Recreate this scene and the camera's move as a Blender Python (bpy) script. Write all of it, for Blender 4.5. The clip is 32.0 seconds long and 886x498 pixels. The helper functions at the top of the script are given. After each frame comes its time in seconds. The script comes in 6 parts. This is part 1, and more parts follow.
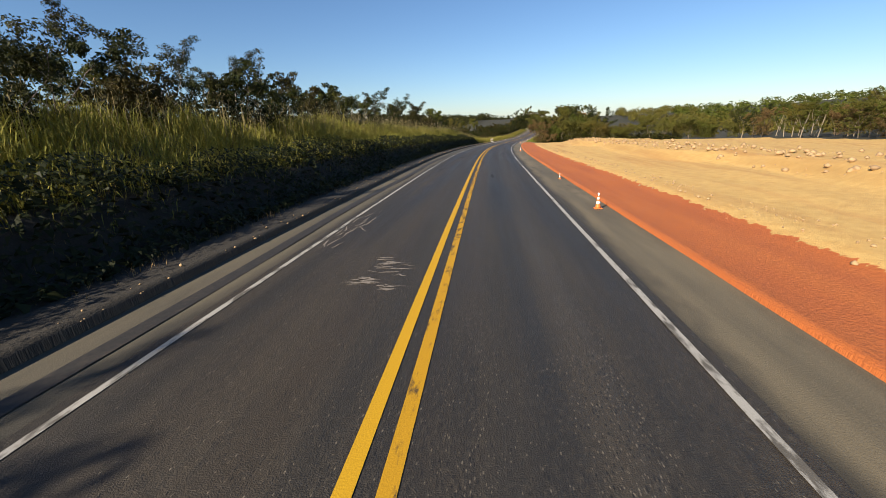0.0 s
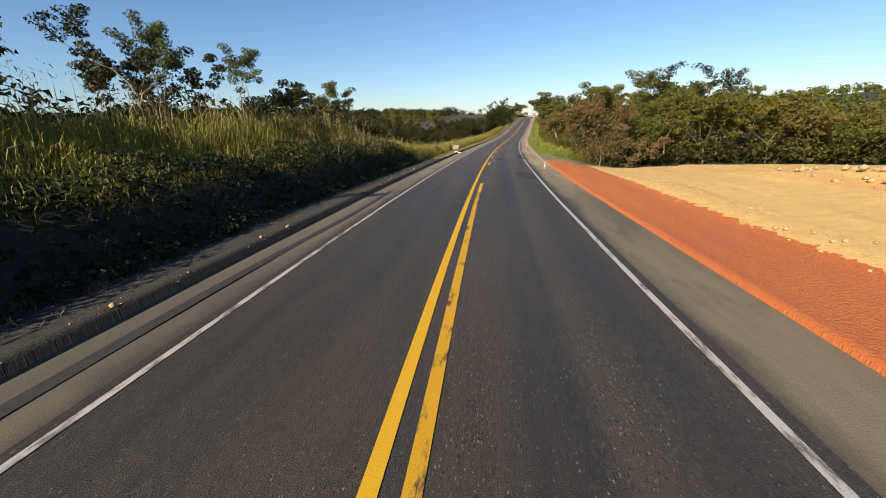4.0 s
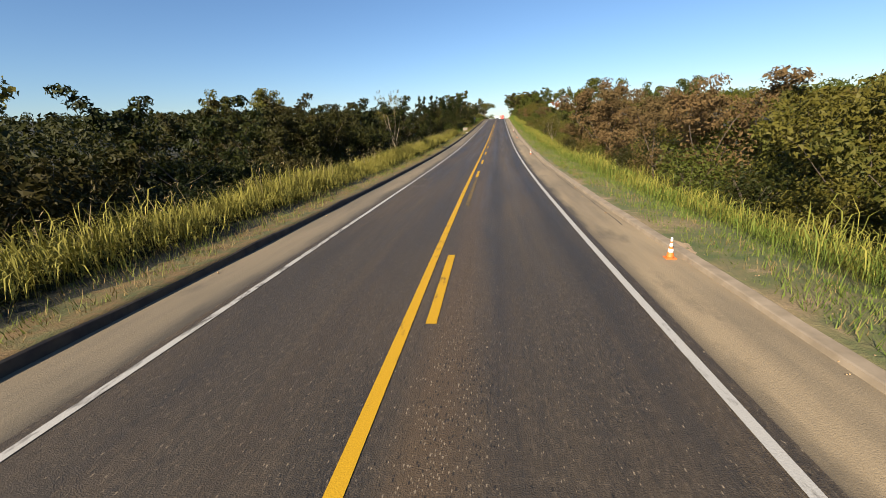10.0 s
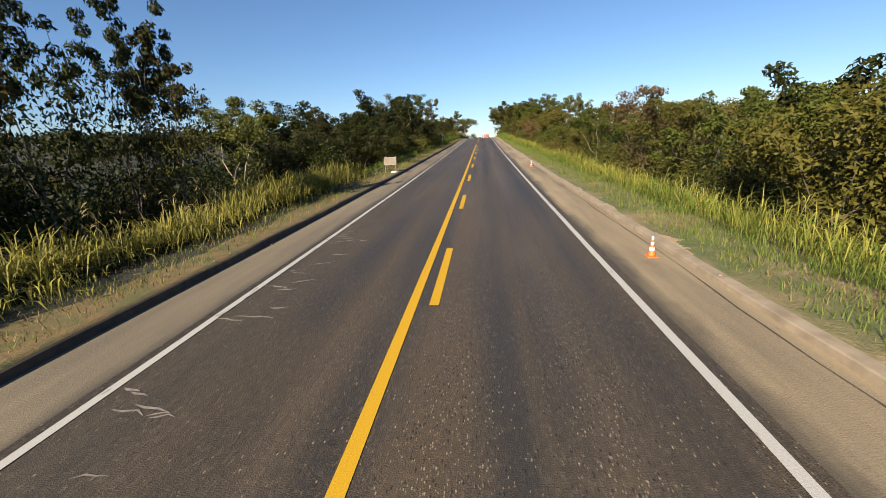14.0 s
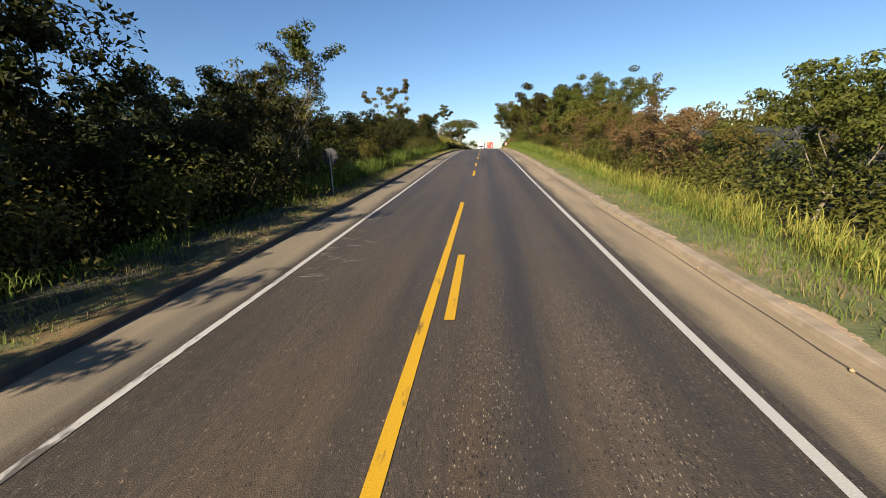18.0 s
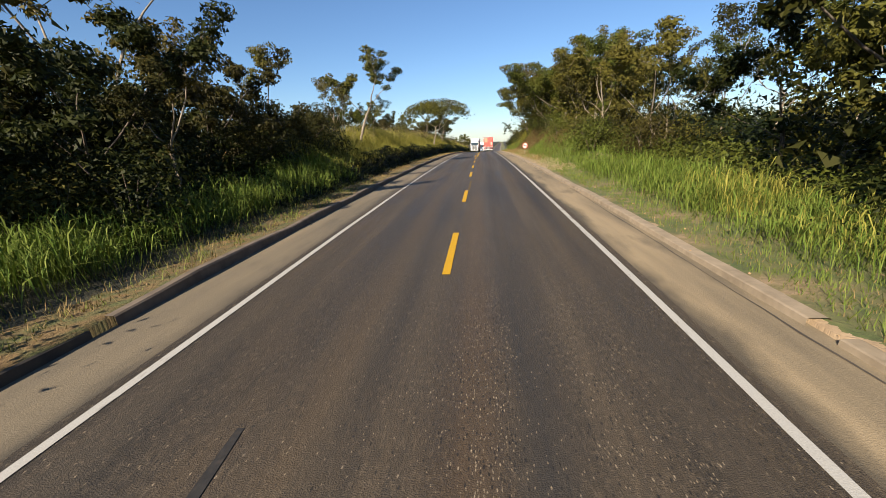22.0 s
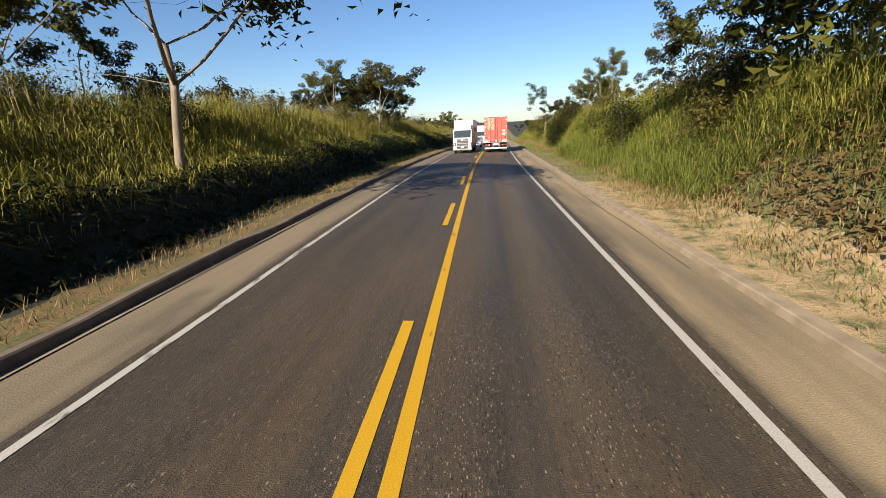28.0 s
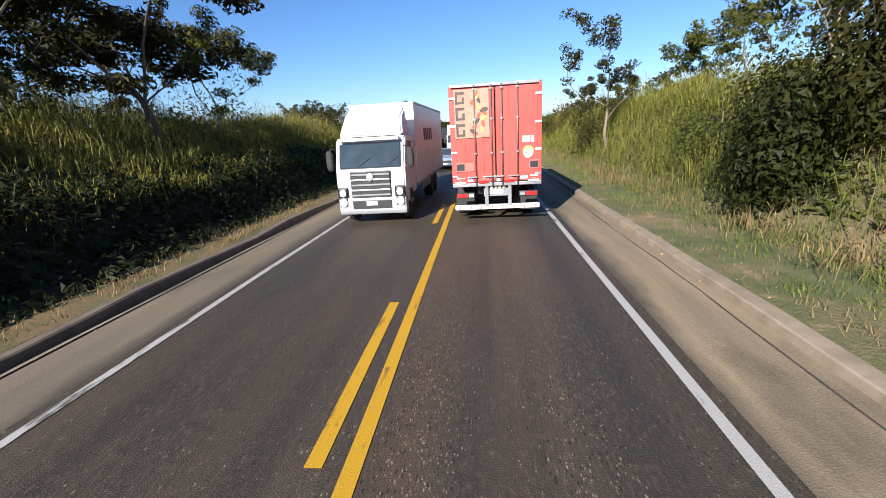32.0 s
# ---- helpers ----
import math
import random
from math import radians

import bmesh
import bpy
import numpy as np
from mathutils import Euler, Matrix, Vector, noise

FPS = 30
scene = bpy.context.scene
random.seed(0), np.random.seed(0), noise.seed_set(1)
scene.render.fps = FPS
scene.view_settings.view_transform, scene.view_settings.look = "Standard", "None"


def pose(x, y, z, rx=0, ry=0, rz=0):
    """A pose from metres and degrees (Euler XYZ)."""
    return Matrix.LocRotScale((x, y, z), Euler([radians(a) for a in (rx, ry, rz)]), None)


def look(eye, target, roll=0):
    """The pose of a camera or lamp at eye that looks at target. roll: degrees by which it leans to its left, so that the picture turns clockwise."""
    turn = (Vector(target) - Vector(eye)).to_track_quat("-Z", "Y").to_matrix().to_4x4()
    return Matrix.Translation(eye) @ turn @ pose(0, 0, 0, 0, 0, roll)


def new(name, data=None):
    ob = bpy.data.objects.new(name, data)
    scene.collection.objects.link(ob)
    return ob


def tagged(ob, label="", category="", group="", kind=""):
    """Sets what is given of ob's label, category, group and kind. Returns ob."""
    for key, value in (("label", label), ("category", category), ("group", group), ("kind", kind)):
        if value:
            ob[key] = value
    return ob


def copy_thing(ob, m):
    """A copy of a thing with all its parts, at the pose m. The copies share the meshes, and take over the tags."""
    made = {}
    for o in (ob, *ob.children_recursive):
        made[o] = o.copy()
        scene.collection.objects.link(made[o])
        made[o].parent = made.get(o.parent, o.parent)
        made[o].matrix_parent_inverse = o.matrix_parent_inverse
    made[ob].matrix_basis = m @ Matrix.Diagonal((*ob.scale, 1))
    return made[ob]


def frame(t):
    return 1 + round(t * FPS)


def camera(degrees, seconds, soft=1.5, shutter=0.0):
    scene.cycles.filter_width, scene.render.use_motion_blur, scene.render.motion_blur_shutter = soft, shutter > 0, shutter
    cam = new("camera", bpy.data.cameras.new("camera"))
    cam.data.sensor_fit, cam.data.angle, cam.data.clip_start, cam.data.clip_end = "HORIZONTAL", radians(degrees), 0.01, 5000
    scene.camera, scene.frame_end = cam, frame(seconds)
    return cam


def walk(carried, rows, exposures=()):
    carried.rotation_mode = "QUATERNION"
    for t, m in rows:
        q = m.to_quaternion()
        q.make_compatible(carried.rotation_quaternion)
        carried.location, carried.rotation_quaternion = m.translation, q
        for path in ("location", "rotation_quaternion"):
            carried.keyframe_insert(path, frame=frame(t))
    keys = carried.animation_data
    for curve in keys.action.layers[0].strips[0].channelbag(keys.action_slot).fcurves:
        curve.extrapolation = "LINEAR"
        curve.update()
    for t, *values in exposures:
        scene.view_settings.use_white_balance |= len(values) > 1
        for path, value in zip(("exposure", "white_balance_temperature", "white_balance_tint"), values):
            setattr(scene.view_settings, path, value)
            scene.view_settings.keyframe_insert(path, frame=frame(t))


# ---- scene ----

# The course of the road: s metres along it, heading in degrees to the right, grade in degrees upwards.
HEADING = ((-400, 0), (0, 0), (36, 0.8), (53, 2.4), (71, 4.1), (88, 5.5), (105, 6.5), (137, 8.2), (167, 9.3), (198, 10.7), (227, 11.1), (272, 11.1), (334, 11.2), (397, 11.4), (426, 11.5), (443, 12.3), (451, 13.2), (481, 14.0), (2600, 14.5))
GRADE = ((-400, 0), (0, -1), (79, -2), (105, -2), (152, -1.6), (182, -0.8), (213, 0.6), (227, 1.3), (264, 2.0), (303, 2.1), (319, 2.6), (334, 2.0), (363, 0.9), (397, 0), (426, -0.7), (451, -1.2), (506, -2.2), (591, -2), (711, 0), (2600, 0))
STATION = np.arange(-400, 2601, 2.0)


def smooth(values, width=9):
    kernel = np.ones(width) / width
    return np.convolve(np.pad(values, width // 2, mode="edge"), kernel, mode="valid")


TURN = smooth(np.radians(np.interp(STATION, *zip(*HEADING))))
SLOPE = smooth(np.radians(np.interp(STATION, *zip(*GRADE))))
ROAD_X = np.cumsum(np.sin(TURN)) * 2.0
ROAD_Y = np.cumsum(np.cos(TURN)) * 2.0
ROAD_Z = np.cumsum(np.tan(SLOPE)) * 2.0
ORIGIN = int(np.argmin(abs(STATION)))
ROAD_X, ROAD_Y, ROAD_Z = ROAD_X - ROAD_X[ORIGIN], ROAD_Y - ROAD_Y[ORIGIN], ROAD_Z - ROAD_Z[ORIGIN]


def turn_at(s):
    return np.interp(s, STATION, TURN)


def at(s, u, h=0.0):
    """World points s metres along the road, u metres to the right of its middle line, h above its surface."""
    s, u, h = np.broadcast_arrays(np.asarray(s, float), np.asarray(u, float), np.asarray(h, float))
    a = turn_at(s)
    return np.stack((np.interp(s, STATION, ROAD_X) + u * np.cos(a), np.interp(s, STATION, ROAD_Y) - u * np.sin(a),
                     np.interp(s, STATION, ROAD_Z) + h), axis=-1)


def stand(s, u, h=0.0, spin=0.0, size=1.0, pitch=True):
    """A pose on the road's frame: y ahead along the road, x to its right."""
    grade = float(np.interp(s, STATION, SLOPE)) if pitch else 0.0
    m = Matrix.Translation(at(s, u, h).tolist()) @ Matrix.Rotation(-float(turn_at(s)), 4, "Z") @ Matrix.Rotation(grade, 4, "X")
    return m @ Matrix.Rotation(radians(spin), 4, "Z") @ Matrix.Scale(size, 4)


# ---- camera: seconds, metres along the road, metres right of the middle line, yaw, pitch and roll against the road
EYE = 2.59
DRIVE = (
    (0, 0.0, 0.91, 6.51, -16.32, 2.25),
    (1, 17.9, 0.87, 6.44, -16.11, 2.08),
    (2, 35.6, 0.84, 6.37, -15.89, 1.90),
    (3, 53.2, 0.78, 6.30, -15.90, 1.91),
    (4, 70.6, 0.71, 6.23, -15.92, 1.93),
    (5, 87.8, 0.65, 6.16, -15.93, 1.94),
    (6, 104.8, 0.72, 6.48, -16.73, 2.52),
    (7, 121.2, 0.81, 5.95, -16.10, 1.88),
    (8, 136.8, 0.91, 6.16, -16.31, 2.05),
    (9, 152.1, 0.93, 6.07, -15.70, 2.16),
    (10, 167.2, 1.01, 6.68, -15.69, 2.70),
    (11, 182.5, 0.92, 6.64, -15.87, 2.65),
    (12, 197.7, 0.76, 6.13, -16.05, 2.41),
    (13, 212.6, 0.88, 6.18, -15.57, 3.21),
    (14, 227.2, 1.01, 6.16, -15.46, 3.15),
    (15, 241.7, 0.98, 6.28, -15.64, 2.94),
    (16, 256.7, 0.94, 6.40, -15.81, 2.73),
    (17, 272.2, 0.91, 6.51, -15.98, 2.52),
    (18, 287.7, 0.71, 6.15, -15.59, 2.19),
    (19, 303.2, 0.71, 6.00, -16.15, 2.71),
    (20, 318.8, 0.79, 6.62, -15.33, 2.49),
    (21, 334.0, 0.68, 5.81, -15.77, 2.19),
    (22, 348.7, 0.69, 5.74, -16.16, 2.47),
    (23, 362.5, 0.83, 5.99, -16.20, 2.88),
    (24, 375.1, 0.81, 5.29, -16.49, 2.55),
    (25, 386.6, 0.89, 5.89, -16.77, 2.51),
    (26, 397.1, 0.84, 5.80, -16.60, 2.24),
    (27, 406.7, 0.86, 5.88, -16.71, 2.39),
    (28, 416.2, 0.88, 5.95, -16.82, 2.54),
    (29, 425.6, 0.90, 6.02, -16.92, 2.70),
    (30, 434.6, 0.95, 5.79, -16.27, 2.79),
    (31, 443.0, 1.13, 5.75, -16.67, 3.13),
    (32, 450.8, 1.27, 5.79, -16.15, 3.62),
)


def eye_pose(s, u, yaw, pitch, roll):
    a, g = float(turn_at(s)), float(np.interp(s, STATION, SLOPE))
    return (Matrix.Translation(at(s, u, EYE).tolist()) @ Matrix.Rotation(radians(yaw) - a, 4, "Z")
            @ Matrix.Rotation(radians(pitch) + g, 4, "X") @ Matrix.Rotation(radians(roll), 4, "Y") @ Matrix.Rotation(radians(90), 4, "X"))


cam = camera(95.0, 32.0, soft=0.4, shutter=0.0)
walk(cam, [(t, eye_pose(*row)) for t, *row in DRIVE], exposures=((0, 1.14, 5700, 10), (6, 1.25, 5750, 10), (28, 1.25, 5700, 10), (30, 1.28, 5700, 12), (31, 1.74, 5450, 13), (32, 1.25, 5000, 13)))

# ---- light: a clear sky and a low sun behind the camera to its left
SUN_AZIMUTH, SUN_HEIGHT = 36.0, 29.0  # the way the light runs, degrees right of the world's y
world = bpy.data.worlds.new("sky")
scene.world = world
world.use_nodes = True
sky = world.node_tree.nodes.new("ShaderNodeTexSky")
sky.sky_type, sky.sun_disc = "NISHITA", False
sky.sun_elevation, sky.sun_rotation = radians(SUN_HEIGHT), radians(SUN_AZIMUTH + 180)
sky.air_density, sky.dust_density, sky.ozone_density = 1.0, 0.2, 3.5
background = world.node_tree.nodes["Background"]
world.node_tree.links.new(sky.outputs[0], background.inputs[0])
background.inputs[1].default_value = 0.05
sun_data = bpy.data.lights.new("sun", "SUN")
sun_data.energy, sun_data.angle, sun_data.color = 5.0, radians(0.53), (1.0, 0.81, 0.57)
sun = new("sun", sun_data)
sun.matrix_world = look((0, 0, 0), (math.sin(radians(SUN_AZIMUTH)) * math.cos(radians(SUN_HEIGHT)),
                                    math.cos(radians(SUN_AZIMUTH)) * math.cos(radians(SUN_HEIGHT)), -math.sin(radians(SUN_HEIGHT))))


# ---- materials
class Nodes:
    """A small helper to write node trees in few lines."""

    def __init__(self, name):
        self.material = bpy.data.materials.new(name)
        self.material.use_nodes = True
        self.tree = self.material.node_tree
        self.shader = self.tree.nodes["Principled BSDF"]
        self.output = self.tree.nodes["Material Output"]

    def add(self, kind):
        return self.tree.nodes.new("ShaderNode" + kind)

    def link(self, a, b):
        self.tree.links.new(a, b)

    def noise(self, vector, scale, detail=3.0, rough=0.55):
        node = self.add("TexNoise")
        node.inputs["Scale"].default_value, node.inputs["Detail"].default_value, node.inputs["Roughness"].default_value = scale, detail, rough
        self.link(vector, node.inputs["Vector"])
        return node.outputs["Fac"]

    def ramp(self, fac, low, high, a=(0, 0, 0), b=(1, 1, 1)):
        node = self.add("ValToRGB")
        node.color_ramp.elements[0].position, node.color_ramp.elements[1].position = low, high
        node.color_ramp.elements[0].color, node.color_ramp.elements[1].color = (*a, 1), (*b, 1)
        self.link(fac, node.inputs[0])
        return node.outputs[0]

    def mix(self, fac, a, b, blend="MIX"):
        node = self.add("Mix")
        node.data_type, node.blend_type = "RGBA", blend
        for value, socket in ((fac, node.inputs[0]), (a, node.inputs[6]), (b, node.inputs[7])):
            if isinstance(value, (int, float)):
                socket.default_value = value
            elif isinstance(value, tuple):
                socket.default_value = (*value, 1)
            else:
                self.link(value, socket)
        return node.outputs[2]

    def math(self, operation, a, b=0.0):
        node = self.add("Math")
        node.operation = operation
        for value, socket in ((a, node.inputs[0]), (b, node.inputs[1])):
            if isinstance(value, (int, float)):
                socket.default_value = value
            else:
                self.link(value, socket)
        return node.outputs[0]

    def stretch(self, vector, scale):
        node = self.add("Mapping")
        node.inputs["Scale"].default_value = scale
        self.link(vector, node.inputs["Vector"])
        return node.outputs[0]

    def bump(self, height, strength, distance=0.02):
        node = self.add("Bump")
        node.inputs["Strength"].default_value, node.inputs["Distance"].default_value = strength, distance
        self.link(height, node.inputs["Height"])
        self.link(node.outputs[0], self.shader.inputs["Normal"])

    def done(self, colour, rough=0.8, metal=0.0):
        if isinstance(colour, tuple):
            self.shader.inputs["Base Color"].default_value = (*colour, 1)
        else:
            self.link(colour, self.shader.inputs["Base Color"])
        if isinstance(rough, (int, float)):
            self.shader.inputs["Roughness"].default_value = rough
        else:
            self.link(rough, self.shader.inputs["Roughness"])
        self.shader.inputs["Metallic"].default_value = metal
        return self.material


def worn(name, a, b, scale=6.0, rough=0.6, metal=0.0, bump=0.15, grime=(0.12, 0.09, 0.06), dirt=0.25):
    """Painted or plain stuff: two tones, fine grain and some dirt, on the thing's own coordinates."""
    n = Nodes(name)
    p = n.add("TexCoord").outputs["Object"]
    tone = n.mix(n.ramp(n.noise(p, scale, 5), .35, .65), a, b)
    spots = n.ramp(n.noise(p, scale * .35, 6, .7), .52, .75)
    fac = n.math("MULTIPLY", spots, dirt)
    grain = n.noise(p, scale * 14, 3)
    n.bump(grain, bump, .004)
    return n.done(n.mix(fac, tone, grime), rough, metal)


def asphalt_material():
    n = Nodes("asphalt")
    uv = n.add("UVMap").outputs[0]
    long_streak = n.noise(n.stretch(uv, (1.5, .035, 1)), 1.0, 4)
    fine_streak = n.noise(n.stretch(uv, (9, .25, 1)), 1.0, 4, .65)
    blotch = n.noise(n.stretch(uv, (.45, .10, 1)), 1.0, 7, .66)
    stone = n.noise(uv, 70, 2, .6)
    grit = n.noise(n.stretch(uv, (26, 9, 1)), 1.0, 4, .75)
    colour = n.mix(n.ramp(long_streak, .35, .66), (.036, .033, .031), (.066, .056, .046))
    colour = n.mix(n.ramp(blotch, .44, .66), colour, (.088, .070, .050))
    colour = n.mix(n.math("MULTIPLY", n.ramp(fine_streak, .48, .72), .55), colour, (.024, .023, .023))
    colour = n.mix(n.math("MULTIPLY", n.ramp(grit, .50, .70), .75), colour, (.150, .130, .106))
    colour = n.mix(n.math("MULTIPLY", n.ramp(n.noise(n.stretch(uv, (18, 3, 1)), 1.0, 4, .7), .56, .7), .6), colour, (.020, .019, .019))
    colour = n.mix(n.math("MULTIPLY", n.ramp(stone, .5, .78), .55), colour, (.16, .142, .12))
    cell = n.add("TexVoronoi")
    cell.inputs["Scale"].default_value = 16
    n.link(uv, cell.inputs["Vector"])
    chip = n.ramp(cell.outputs["Distance"], .0, .16, (1, 1, 1), (0, 0, 0))
    lone = n.ramp(n.noise(uv, 5, 3, .7), .56, .66)
    colour = n.mix(n.math("MULTIPLY", n.math("MULTIPLY", chip, lone), .55), colour, (.38, .345, .30))
    # wheel tracks: bands that wander and come and go along the lanes
    split = n.add("SeparateXYZ")
    n.link(uv, split.inputs[0])
    wander = n.math("ADD", split.outputs[0], n.math("MULTIPLY", n.math("SUBTRACT", long_streak, .5), .5))
    fade = n.noise(n.stretch(uv, (.8, .045, 1)), 1.0, 4, .6)
    for place, wide, strength, tone in ((1.2, .34, .8, (.030, .031, .036)), (2.75, .30, .7, (.032, .032, .036)), (.5, .42, .75, (.105, .076, .048)), (1.95, .36, .6, (.128, .108, .086)),
                                        (-1.1, .45, .55, (.088, .068, .046)), (-2.7, .35, .6, (.036, .035, .034)), (-.55, .25, .5, (.038, .036, .034))):
        off = n.math("ABSOLUTE", n.math("SUBTRACT", wander, place))
        band = n.ramp(off, wide * .25, wide, (1, 1, 1), (0, 0, 0))
        colour = n.mix(n.math("MULTIPLY", n.math("MULTIPLY", band, n.ramp(fade, .36, .60)), strength * .8), colour, tone)
    # loose chips and pits, thickest where the wheels have torn the surface
    torn = n.math("ADD", n.ramp(n.math("ABSOLUTE", n.math("SUBTRACT", wander, .65)), .15, .55, (1, 1, 1), (0, 0, 0)), n.ramp(n.math("ABSOLUTE", n.math("SUBTRACT", wander, 2.05)), .15, .55, (1, 1, 1), (0, 0, 0)))
    torn = n.math("MAXIMUM", n.math("MULTIPLY", torn, n.ramp(fade, .30, .52)), .16)
    for scale, reach, tone, low in ((30, .27, (.36, .325, .28), .30), (45, .32, (.28, .25, .21), .5), (33, .36, (.014, .013, .012), .55)):
        spot = n.add("TexVoronoi")
        spot.inputs["Scale"].default_value = scale
        n.link(n.stretch(uv, (1.0, .40, 1)), spot.inputs["Vector"])
        spot.inputs["Randomness"].default_value = 1.0
        dot = n.ramp(spot.outputs["Distance"], reach * .55, reach, (1, 1, 1), (0, 0, 0))
        pick = n.add("SeparateXYZ")
        n.link(spot.outputs["Color"], pick.inputs[0])
        some = n.math("LESS_THAN", pick.outputs[0], n.math("MULTIPLY", torn, low))
        colour = n.mix(n.math("MULTIPLY", n.math("MULTIPLY", dot, some), .9), colour, tone)
    colour = n.mix(1.0, colour, (.76, .67, .51), "MULTIPLY")
    # a darker surface up to where the kerbs begin
    darkened = n.ramp(n.math("DIVIDE", n.math("ADD", split.outputs[1], n.math("MULTIPLY", blotch, 30)), 200.0), .52, .66, (1, 1, 1), (0, 0, 0))
    colour = n.mix(darkened, colour, n.mix(1.0, colour, (.56, .60, .66), "MULTIPLY"))
    n.bump(n.math("ADD", stone, grit), .8, .012)
    return n.done(colour, n.math("ADD", n.math("MULTIPLY", n.ramp(long_streak, .3, .7), .2), .55))


def shoulder_material():
    n = Nodes("dusty_shoulder")
    uv = n.add("UVMap").outputs[0]
    dust = n.noise(n.stretch(uv, (.9, .1, 1)), 1.0, 5, .6)
    patch = n.noise(n.stretch(uv, (.7, .25, 1)), 1.0, 6, .65)
    stone = n.noise(uv, 42, 3, .7)
    colour = n.mix(n.ramp(dust, .36, .62), (.19, .155, .115), (.37, .29, .20))
    colour = n.mix(n.math("MULTIPLY", n.ramp(patch, .56, .70), .75), colour, (.10, .084, .066))
    colour = n.mix(n.math("MULTIPLY", n.ramp(stone, .5, .78), .5), colour, (.44, .36, .27))
    split = n.add("SeparateXYZ")
    n.link(uv, split.inputs[0])
    colour = n.mix(n.math("MULTIPLY", n.math("LESS_THAN", split.outputs[0], 0.0), .45), colour, (.11, .098, .085))
    # the asphalt of the lanes fades out unevenly under the dust
    reach = n.math("ADD", n.math("ABSOLUTE", split.outputs[0]), n.math("MULTIPLY", n.math("SUBTRACT", patch, .5), 1.1))
    lanes = n.ramp(n.math("SUBTRACT", reach, 3.0), .52, .82, (1, 1, 1), (0, 0, 0))
    colour = n.mix(n.math("MULTIPLY", lanes, .85), colour, (.062, .054, .046))
    colour = n.mix(1.0, colour, (.74, .72, .60), "MULTIPLY")
    # the shoulder, too, is darker over the first stretch
    darkened = n.ramp(n.math("DIVIDE", n.math("ADD", split.outputs[1], n.math("MULTIPLY", patch, 30)), 200.0), .50, .62, (1, 1, 1), (0, 0, 0))
    colour = n.mix(darkened, colour, n.mix(1.0, colour, (.50, .53, .55), "MULTIPLY"))
    n.bump(stone, .6, .012)
    return n.done(colour, .88)


def paint_material(name, paint, worn_out, amount):
    """Road paint with worn patches where the asphalt shows."""
    n = Nodes(name)
    uv = n.add("UVMap").outputs[0]
    wear = n.noise(n.stretch(uv, (6, 1.6, 1)), 1.0, 7, .7)
    long_wear = n.noise(n.stretch(uv, (.4, .07, 1)), 1.0, 3)
    both = n.math("ADD", n.math("MULTIPLY", wear, .65), n.math("MULTIPLY", long_wear, .35))
    grain = n.noise(uv, 60, 3)
    tone = n.mix(n.ramp(grain, .3, .7), paint, tuple(c * .78 for c in paint))
    n.bump(grain, .4, .008)
    n.shader.inputs["Specular IOR Level"].default_value = .2
    return n.done(n.mix(n.ramp(both, amount, amount + .07), tone, worn_out), .7)


